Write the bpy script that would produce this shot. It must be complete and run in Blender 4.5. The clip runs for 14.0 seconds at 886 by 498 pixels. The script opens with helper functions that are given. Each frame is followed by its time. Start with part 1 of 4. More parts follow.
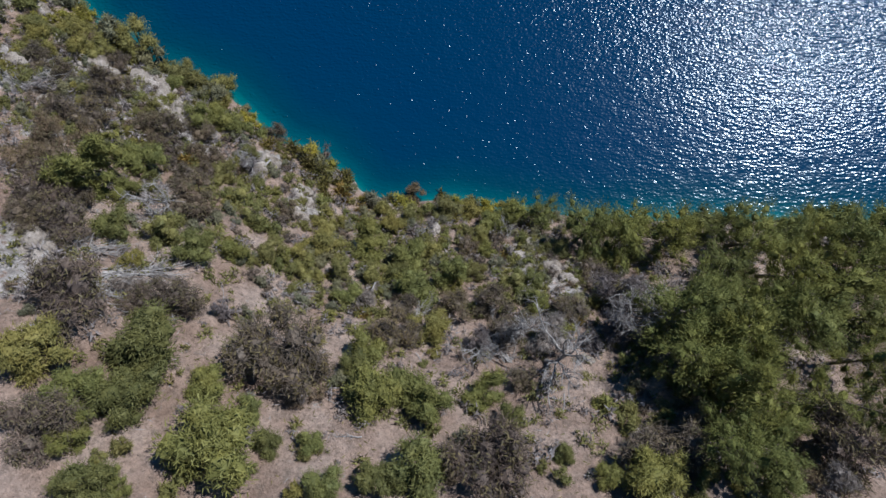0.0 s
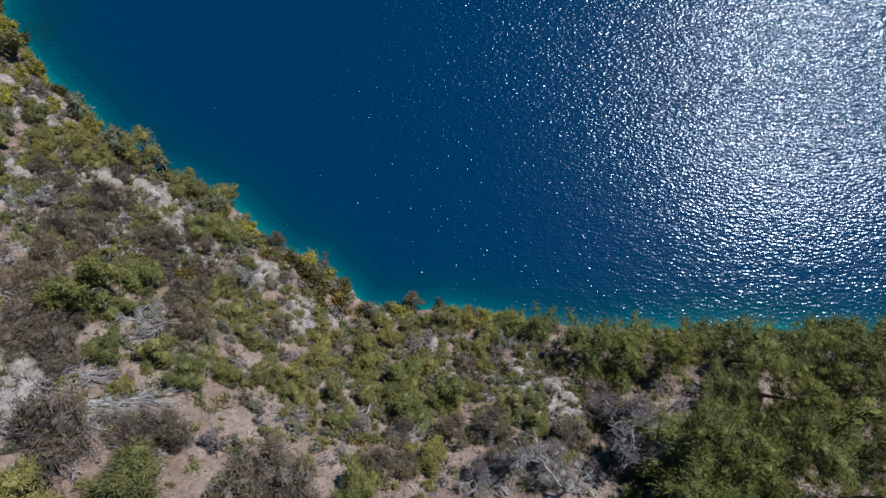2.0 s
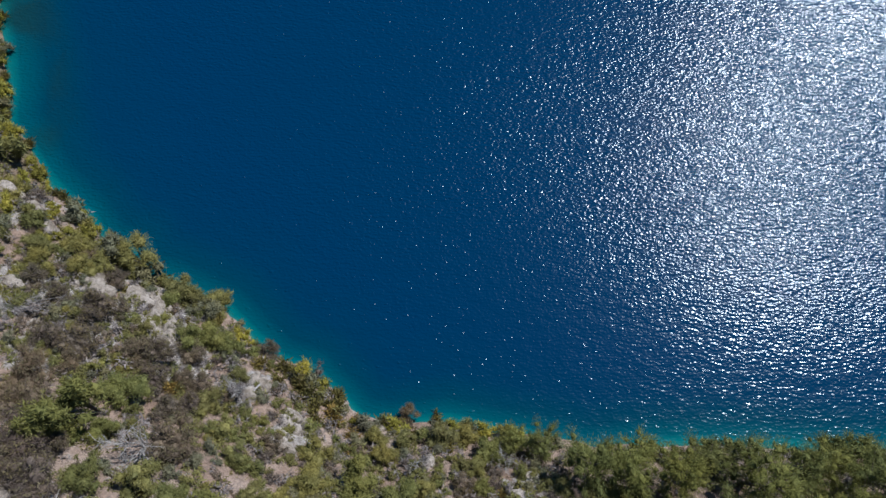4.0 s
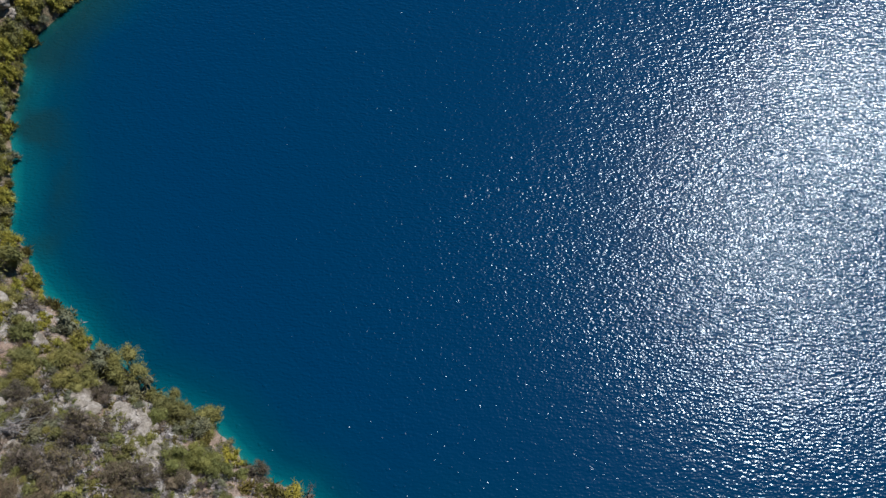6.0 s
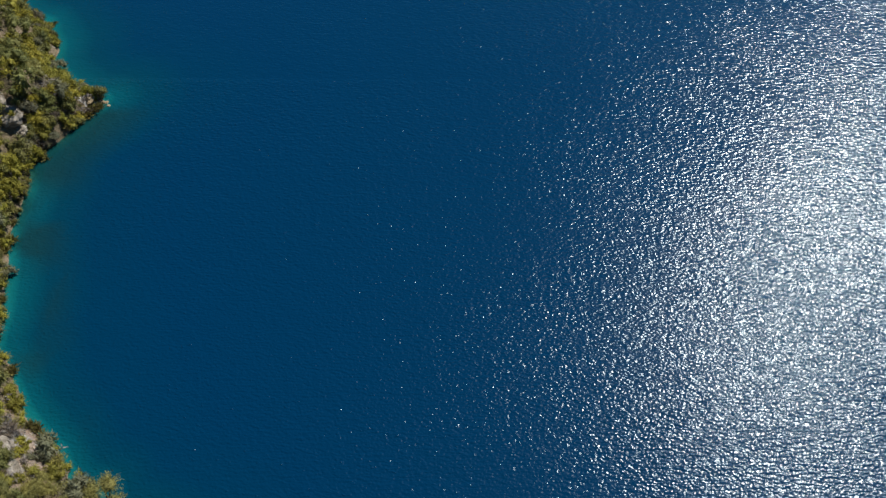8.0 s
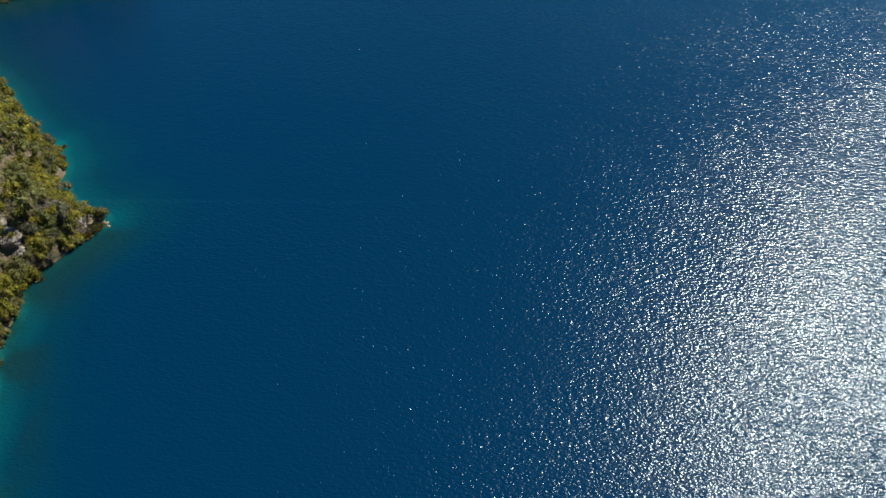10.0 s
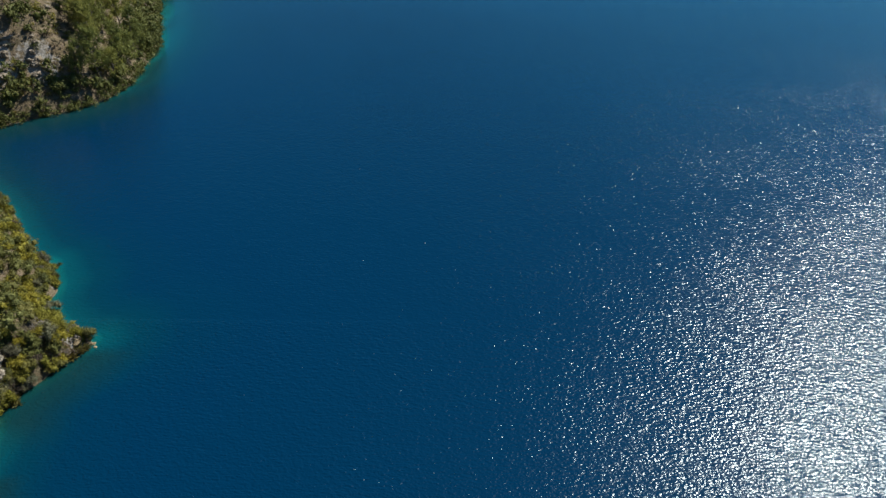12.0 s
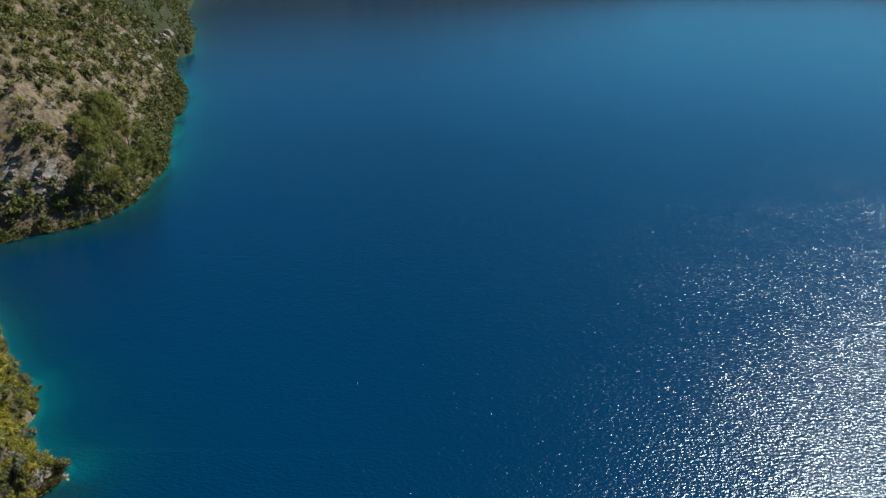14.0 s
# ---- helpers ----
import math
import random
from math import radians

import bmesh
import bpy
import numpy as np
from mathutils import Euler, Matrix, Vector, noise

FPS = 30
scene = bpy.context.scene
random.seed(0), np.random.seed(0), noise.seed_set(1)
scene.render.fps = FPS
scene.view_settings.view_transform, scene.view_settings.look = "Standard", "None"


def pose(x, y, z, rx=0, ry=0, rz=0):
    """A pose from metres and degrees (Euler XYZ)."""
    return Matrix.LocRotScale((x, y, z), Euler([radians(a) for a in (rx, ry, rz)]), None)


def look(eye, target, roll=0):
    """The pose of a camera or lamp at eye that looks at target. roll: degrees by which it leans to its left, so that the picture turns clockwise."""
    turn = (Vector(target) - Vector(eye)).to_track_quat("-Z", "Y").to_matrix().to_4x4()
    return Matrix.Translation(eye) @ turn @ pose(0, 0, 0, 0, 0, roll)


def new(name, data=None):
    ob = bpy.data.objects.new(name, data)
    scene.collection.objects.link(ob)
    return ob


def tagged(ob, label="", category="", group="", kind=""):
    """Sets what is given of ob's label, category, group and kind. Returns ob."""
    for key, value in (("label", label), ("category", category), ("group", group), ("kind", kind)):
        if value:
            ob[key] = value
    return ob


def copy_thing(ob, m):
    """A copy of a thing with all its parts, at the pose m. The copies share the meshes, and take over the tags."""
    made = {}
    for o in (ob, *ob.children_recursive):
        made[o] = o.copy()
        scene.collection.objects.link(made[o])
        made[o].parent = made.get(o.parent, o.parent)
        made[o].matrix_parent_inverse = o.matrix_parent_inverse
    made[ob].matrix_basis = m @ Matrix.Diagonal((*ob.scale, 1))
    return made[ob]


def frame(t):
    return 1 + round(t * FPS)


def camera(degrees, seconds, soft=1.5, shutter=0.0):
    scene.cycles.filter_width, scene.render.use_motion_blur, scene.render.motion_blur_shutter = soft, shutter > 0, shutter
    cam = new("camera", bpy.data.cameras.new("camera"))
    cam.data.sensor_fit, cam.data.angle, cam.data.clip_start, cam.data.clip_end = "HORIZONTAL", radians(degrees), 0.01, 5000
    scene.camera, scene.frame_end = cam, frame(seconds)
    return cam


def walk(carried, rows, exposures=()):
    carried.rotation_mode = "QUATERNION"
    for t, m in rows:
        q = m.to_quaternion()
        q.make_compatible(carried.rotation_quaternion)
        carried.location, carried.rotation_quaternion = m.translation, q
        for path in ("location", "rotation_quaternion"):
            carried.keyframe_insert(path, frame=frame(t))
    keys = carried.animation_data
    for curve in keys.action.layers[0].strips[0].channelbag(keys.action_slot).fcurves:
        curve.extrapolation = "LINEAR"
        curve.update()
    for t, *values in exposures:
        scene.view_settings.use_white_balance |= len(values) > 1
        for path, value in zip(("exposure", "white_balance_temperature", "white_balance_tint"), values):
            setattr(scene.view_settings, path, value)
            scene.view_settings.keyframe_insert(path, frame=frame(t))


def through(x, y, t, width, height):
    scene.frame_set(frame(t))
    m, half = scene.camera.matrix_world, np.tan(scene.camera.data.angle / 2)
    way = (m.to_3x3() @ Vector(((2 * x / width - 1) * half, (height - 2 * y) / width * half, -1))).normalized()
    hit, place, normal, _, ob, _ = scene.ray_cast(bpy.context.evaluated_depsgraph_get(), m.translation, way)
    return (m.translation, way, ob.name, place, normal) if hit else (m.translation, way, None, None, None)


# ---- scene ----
cam = camera(67.75, 14.0, soft=1.45)
PATH = [
    (0, pose(0.000, 0.000, 42.000, 7.582, 0, -0.832)),
    (0.5, pose(0.042, 0.632, 42.044, 9.148, 0, -0.754)),
    (1, pose(0.086, 1.248, 42.086, 10.775, 0, -0.716)),
    (1.5, pose(0.136, 1.829, 42.122, 12.372, 0, -0.628)),
    (2, pose(0.184, 2.356, 42.124, 13.891, 0, -0.580)),
    (4.5, pose(0.426, 4.778, 42.034, 22.478, 0, -0.268)),
    (5, pose(0.440, 5.177, 41.993, 24.336, 0, -0.223)),
    (5.5, pose(0.465, 5.606, 41.946, 26.380, 0, -0.098)),
    (6, pose(0.502, 6.059, 41.887, 28.447, 0, -0.033)),
    (6.5, pose(0.525, 6.505, 41.847, 30.540, 0, 0.078)),
    (7, pose(0.548, 6.959, 41.820, 32.639, 0, 0.174)),
    (7.5, pose(0.574, 7.376, 41.813, 34.696, 0, 0.223)),
    (8, pose(0.645, 7.784, 41.799, 36.981, 0, 0.305)),
    (10.5, pose(1.007, 9.348, 41.790, 48.914, 0, 0.342)),
    (11, pose(1.104, 9.778, 41.793, 51.245, 0, 0.352)),
    (11.5, pose(1.189, 10.229, 41.805, 53.600, 0, 0.384)),
    (12, pose(1.279, 10.720, 41.818, 55.945, 0, 0.431)),
    (12.5, pose(1.374, 11.217, 41.819, 58.302, 0, 0.481)),
    (13, pose(1.440, 11.696, 41.823, 60.622, 0, 0.513)),
    (13.5, pose(1.513, 12.212, 41.829, 63.016, 0, 0.541)),
    (14, pose(1.592, 12.764, 41.840, 65.505, 0, 0.559)),
]
# the picture drifts a little from blue towards green on the way: seconds, stops, kelvin, tint
walk(cam, PATH, [(0, 0.92, 5880, 12), (5, 0.96, 6020, 11), (8, 0.95, 6650, 6), (10.5, 0.95, 6850, 3), (12.5, 0.95, 6800, 3), (14, 0.95, 6600, 4)])

# ---- world and sun ----
SUN_AZ, SUN_EL = radians(47.6), radians(49.2)
world = bpy.data.worlds.new("world")
scene.world = world
world.use_nodes = True
wn = world.node_tree.nodes
sky = wn.new("ShaderNodeTexSky")
sky.sky_type, sky.sun_disc = "NISHITA", False
sky.dust_density, sky.ozone_density = 0.0, 8.0
sky.sun_elevation, sky.sun_rotation = SUN_EL, SUN_AZ
tint = wn.new("ShaderNodeMix")
tint.data_type, tint.blend_type = "RGBA", "MULTIPLY"
tint.inputs[0].default_value, tint.inputs[7].default_value = 1.0, (0.38, 0.92, 1.08, 1)
world.node_tree.links.new(sky.outputs[0], tint.inputs[6])
world.node_tree.links.new(tint.outputs[2], wn["Background"].inputs[0])
wn["Background"].inputs[1].default_value = 0.045
sun = new("sun", bpy.data.lights.new("sun", "SUN"))
sun.data.energy, sun.data.angle, sun.data.color = 3.7, radians(0.53), (1.0, 0.985, 0.96)
sun_way = Vector((math.sin(SUN_AZ) * math.cos(SUN_EL), math.cos(SUN_AZ) * math.cos(SUN_EL), math.sin(SUN_EL)))
sun.matrix_world = look(sun_way * 200, (0, 0, 0))

# ---- plan: the lake's outline, anticlockwise distance and ground height ----
SHORE_SOUTH = [(60, 6.5), (28.5, 6.8), (22.2, 7.0), (16.9, 7.3), (11.5, 7.2), (9.5, 6.9), (7.6, 7.4), (5.1, 7.8), (2.6, 8.3), (0.8, 8.7), (-2.8, 8.4),
               (-4.7, 8.8), (-6.3, 10.4), (-7.9, 11.8), (-10.1, 12.5), (-11.6, 13.8), (-13.9, 15.9), (-16.2, 17.1), (-18.1, 18.0), (-19.8, 18.6),
               (-20.8, 20.1), (-22.4, 20.7), (-24.3, 22.8), (-26.3, 24.4), (-27.9, 25.9), (-29.6, 28.1)]
SHORE_WEST = [(-31.4, 30.0), (-31.8, 31.5), (-32.3, 33.5), (-32.9, 35.5), (-33.8, 38.1), (-34.8, 42.3), (-35.0, 45.5), (-35.6, 48.2), (-34.9, 50.5),
              (-34.1, 52.1), (-32.9, 54.3), (-32.3, 56.2), (-32.2, 56.9), (-34.4, 57.3), (-37.2, 59.8), (-38.9, 62.2), (-39.7, 65.5), (-42.4, 69.3),
              (-44.9, 70.4), (-49.6, 76.4), (-52.5, 80.0), (-56.3, 83.6), (-64, 90), (-74, 101), (-68.7, 105.9), (-64.7, 109.2), (-59.8, 113.2),
              (-56.6, 117.6), (-55.6, 125.6), (-57.4, 135.2), (-58.3, 146)]
SHORE = SHORE_SOUTH + SHORE_WEST
SHORE_FAR = [(-64.8, 164), (-70.5, 180), (-73.8, 189.5), (-73.2, 193.5), (-75.2, 200), (-82.7, 224), (-98.5, 257), (-114, 297), (-110.5, 306),
             (-134.6, 380), (-175, 474), (-225, 630), (-260, 660), (-100, 730), (150, 780),
             (420, 790), (560, 700), (520, 500), (360, 260), (170, 70)]
LAKE = np.array(SHORE + SHORE_FAR, float)


def vnoise(x, y, scale, seed):
    """Smooth value noise from -1 to 1, on arrays."""
    x, y = np.asarray(x, float) / scale + seed * 17.3, np.asarray(y, float) / scale - seed * 9.7
    ix, iy = np.floor(x), np.floor(y)
    fx, fy = x - ix, y - iy
    fx, fy = fx * fx * (3 - 2 * fx), fy * fy * (3 - 2 * fy)

    def h(a, b):
        s = np.sin(a * 127.1 + b * 311.7 + seed * 74.7) * 43758.5453
        return 2 * (s - np.floor(s)) - 1

    top = h(ix, iy) * (1 - fx) + h(ix + 1, iy) * fx
    low = h(ix, iy + 1) * (1 - fx) + h(ix + 1, iy + 1) * fx
    return top * (1 - fy) + low * fy


def shore_distance(x, y):
    """Metres from the waterline, positive on land."""
    x, y = np.asarray(x, float), np.asarray(y, float)
    best, inside = np.full(x.shape, 1e9), np.zeros(x.shape, bool)
    for (ax, ay), (bx, by) in zip(LAKE, np.roll(LAKE, -1, axis=0)):
        dx, dy = bx - ax, by - ay
        t = np.clip(((x - ax) * dx + (y - ay) * dy) / (dx * dx + dy * dy), 0, 1)
        best = np.minimum(best, np.hypot(x - ax - t * dx, y - ay - t * dy))
        if ay != by:
            inside ^= ((ay > y) != (by > y)) & (x < (bx - ax) * (y - ay) / (by - ay) + ax)
    return np.where(inside, -best, best)


def ground_height(x, y):
    x, y = np.asarray(x, float), np.asarray(y, float)
    d = shore_distance(x, y) + 0.35 * vnoise(x, y, 3.1, 1) + 0.2 * vnoise(x, y, 1.1, 2)
    rim = np.interp(y, [150, 400], [0, 1]) * np.interp(x, [-60, 260], [20, -38]) + 64
    land = rim * (1 - np.exp(-1.40 * np.maximum(d, 0) / rim)) + 0.25 * np.clip(d / 0.5, 0, 1)
    rough = np.clip(d / 6, 0, 1)
    land = land + rough * (0.9 * vnoise(x, y, 9, 3) + 0.45 * vnoise(x, y, 3.6, 4) + 0.2 * vnoise(x, y, 1.5, 5) + 0.1 * vnoise(x, y, 0.7, 6))
    step = 1.6
    ledge = np.floor(land / step) * step + step * np.clip((land / step - np.floor(land / step)) * 1.6 - 0.3, 0, 1)
    land = np.where(d > 1, land * 0.8 + ledge * 0.2, land)
    wild = np.clip((y - 92) / 12, 0, 1) * np.clip((d - 1) / 3, 0, 1) * np.clip((300 - y) / 40, 0, 1)
    bench = land + 0.9 * vnoise(x, y, 6, 8)
    bench = np.floor(bench / 3.4) * 3.4 + 3.4 * np.clip((bench / 3.4 - np.floor(bench / 3.4)) * 2.2 - 0.6, 0, 1)
    land = land * (1 - 0.5 * wild) + bench * 0.5 * wild + wild * 0.5 * vnoise(x, y, 4.0, 9)
    bed = -0.8 * np.minimum(-np.minimum(d, 0), 45) - 0.15 * np.clip(-d, 0, 1) * (1 + vnoise(x, y, 0.9, 7))
    return np.where(d > 0, land, bed)


# ---- materials ----
def material(name):
    m = bpy.data.materials.new(name)
    m.use_nodes = True
    return m, m.node_tree, m.node_tree.nodes["Principled BSDF"]


def node(tree, kind, **inputs):
    n = tree.nodes.new(kind)
    for key, value in inputs.items():
        n.inputs[key.replace("_", " ")].default_value = value
    return n


def ramp(tree, fac, stops):
    r = tree.nodes.new("ShaderNodeValToRGB")
    while len(r.color_ramp.elements) < len(stops):
        r.color_ramp.elements.new(0.5)
    for e, (p, col) in zip(r.color_ramp.elements, stops):
        e.position, e.color = p, (*col, 1)
    tree.links.new(fac, r.inputs[0])
    return r.outputs[0]


def mix(tree, kind, fac, a, b):
    m = tree.nodes.new("ShaderNodeMix")
    m.data_type, m.blend_type = "RGBA", kind
    for slot, v in ((m.inputs[0], fac), (m.inputs[6], a), (m.inputs[7], b)):
        if isinstance(v, bpy.types.NodeSocket):
            tree.links.new(v, slot)
        else:
            slot.default_value = v if isinstance(v, float) else (*v, 1)
    return m.outputs[2]


def world_noise(tree, scale, detail=4.0, rough=0.55, stretch=None):
    geo = tree.nodes.new("ShaderNodeNewGeometry")
    at = geo.outputs["Position"]
    if stretch:
        mp = tree.nodes.new("ShaderNodeMapping")
        mp.inputs["Scale"].default_value = stretch[0]
        mp.inputs["Rotation"].default_value = (0, 0, radians(stretch[1]))
        tree.links.new(at, mp.inputs[0])
        at = mp.outputs[0]
    n = node(tree, "ShaderNodeTexNoise", Scale=scale, Detail=detail, Roughness=rough)
    tree.links.new(at, n.inputs["Vector"])
    return n.outputs["Fac"]


def bump(tree, height, distance, normal=None, strength=1.0):
    b = node(tree, "ShaderNodeBump", Strength=strength, Distance=distance)
    tree.links.new(height, b.inputs["Height"])
    if normal:
        tree.links.new(normal, b.inputs["Normal"])
    return b.outputs[0]


def soil_material():
    m, t, p = material("dry_soil")
    soil = ramp(t, world_noise(t, 0.35, 5), [(0.3, (0.215, 0.145, 0.105)), (0.5, (0.29, 0.208, 0.158)), (0.7, (0.385, 0.3, 0.242))])
    grain = ramp(t, world_noise(t, 5, 6, 0.7), [(0.3, (0.5, 0.48, 0.46)), (0.5, (1, 1, 1)), (0.72, (1.35, 1.33, 1.3))])
    col = mix(t, "MULTIPLY", 0.85, soil, grain)
    litter = ramp(t, world_noise(t, 2.2, 6, 0.7), [(0.5, (0, 0, 0)), (0.68, (0.75, 0.75, 0.75))])
    col = mix(t, "MIX", litter, col, (0.155, 0.120, 0.094))
    at = t.nodes.new("ShaderNodeAttribute")
    at.attribute_name = "rocky"
    wood = t.nodes.new("ShaderNodeAttribute")
    wood.attribute_name = "wooded"
    scrub_hue = ramp(t, world_noise(t, 0.75, 6, 0.75), [(0.3, (0.028, 0.027, 0.012)), (0.43, (0.075, 0.066, 0.032)), (0.53, (0.16, 0.122, 0.072)), (0.66, (0.235, 0.178, 0.125)), (0.8, (0.33, 0.275, 0.215))])
    scrub_hue = mix(t, "MULTIPLY", 0.8, scrub_hue, grain)
    col = mix(t, "MIX", wood.outputs["Fac"], col, scrub_hue)
    stone = ramp(t, world_noise(t, 2.5, 7, 0.65), [(0.3, (0.16, 0.14, 0.12)), (0.48, (0.30, 0.268, 0.238)), (0.7, (0.45, 0.418, 0.385))])
    edge = t.nodes.new("ShaderNodeMath")
    edge.operation = "MULTIPLY_ADD"
    t.links.new(world_noise(t, 1.3, 6, 0.7), edge.inputs[0])
    edge.inputs[1].default_value = 1.4
    t.links.new(at.outputs["Fac"], edge.inputs[2])
    col = mix(t, "MIX", ramp(t, edge.outputs[0], [(0.9, (0, 0, 0)), (1.0, (1, 1, 1))]), col, stone)
    forest = t.nodes.new("ShaderNodeAttribute")
    forest.attribute_name = "forest"
    col = mix(t, "MIX", forest.outputs["Fac"], col, ramp(t, world_noise(t, 0.15, 6, 0.75), [(0.3, (0.018, 0.024, 0.010)), (0.6, (0.045, 0.050, 0.022)), (0.8, (0.09, 0.08, 0.045))]))
    t.links.new(col, p.inputs["Base Color"])
    p.inputs["Roughness"].default_value = 0.95
    p.inputs["Specular IOR Level"].default_value = 0.15
    n = bump(t, world_noise(t, 1.6, 8, 0.7), 0.5)
    t.links.new(bump(t, world_noise(t, 14, 4, 0.6), 0.06, n), p.inputs["Normal"])
    return m


def rock_material(name="pale_limestone", cast=(1.0, 0.95, 0.885)):
    m, t, p = material(name)
    base = ramp(t, world_noise(t, 1.4, 8, 0.65), [(0.28, (0.13, 0.11, 0.09)), (0.45, (0.28, 0.25, 0.215)), (0.62, (0.385, 0.355, 0.325)), (0.8, (0.48, 0.455, 0.425))])
    band = ramp(t, world_noise(t, 1.0, 4, 0.6, ((0.7, 0.7, 5.0), 0)), [(0.35, (0.6, 0.58, 0.55)), (0.55, (1, 1, 1))])
    t.links.new(mix(t, "MULTIPLY", 1.0, mix(t, "MULTIPLY", 0.8, base, band), cast), p.inputs["Base Color"])
    p.inputs["Roughness"].default_value = 0.9
    p.inputs["Specular IOR Level"].default_value = 0.2
    n = bump(t, world_noise(t, 3, 8, 0.7), 0.25)
    t.links.new(bump(t, world_noise(t, 20, 4, 0.6), 0.04, n), p.inputs["Normal"])
    return m


def leaf_material(name, dark, mid, light, shine=0.14, through=0.28):
    """Leaves: each plant has its own tint, each leaf a little of its own."""
    m, t, p = material(name)
    geo = t.nodes.new("ShaderNodeNewGeometry")
    info = t.nodes.new("ShaderNodeObjectInfo")
    dark, light = ([b + (a - b) * 0.42 for a, b in zip(end, mid)] for end in (dark, light))
    leaf = ramp(t, geo.outputs["Random Per Island"], [(0.0, dark), (0.5, mid), (1.0, light)])
    plant = ramp(t, info.outputs["Random"], [(0.0, (0.78, 0.74, 0.8)), (0.5, (1, 1, 1)), (1.0, (1.18, 1.06, 0.9))])
    col = mix(t, "MULTIPLY", 1.0, leaf, plant)
    patch = ramp(t, world_noise(t, 1.2, 3), [(0.35, (0.8, 0.82, 0.85)), (0.65, (1.2, 1.12, 1.0))])
    col = mix(t, "MULTIPLY", 0.7, col, patch)
    t.links.new(col, p.inputs["Base Color"])
    p.inputs["Roughness"].default_value = 0.6
    p.inputs["Specular IOR Level"].default_value = shine
    tr = t.nodes.new("ShaderNodeBsdfTranslucent")
    t.links.new(col, tr.inputs[0])
    ms = t.nodes.new("ShaderNodeMixShader")
    ms.inputs[0].default_value = through
    t.links.new(p.outputs[0], ms.inputs[1])
    t.links.new(tr.outputs[0], ms.inputs[2])
    t.links.new(ms.outputs[0], t.nodes["Material Output"].inputs[0])
    return m


def wood_material(name, dark, light):
    m, t, p = material(name)
    col = ramp(t, world_noise(t, 6, 5, 0.6, ((1, 1, 0.25), 0)), [(0.3, dark), (0.7, light)])
    geo = t.nodes.new("ShaderNodeNewGeometry")
    col = mix(t, "MULTIPLY", 0.6, col, ramp(t, geo.outputs["Random Per Island"], [(0, (0.6, 0.6, 0.62)), (1, (1.2, 1.18, 1.15))]))
    t.links.new(col, p.inputs["Base Color"])
    p.inputs["Roughness"].default_value = 0.85
    t.links.new(bump(t, world_noise(t, 18, 4), 0.02), p.inputs["Normal"])
    return m


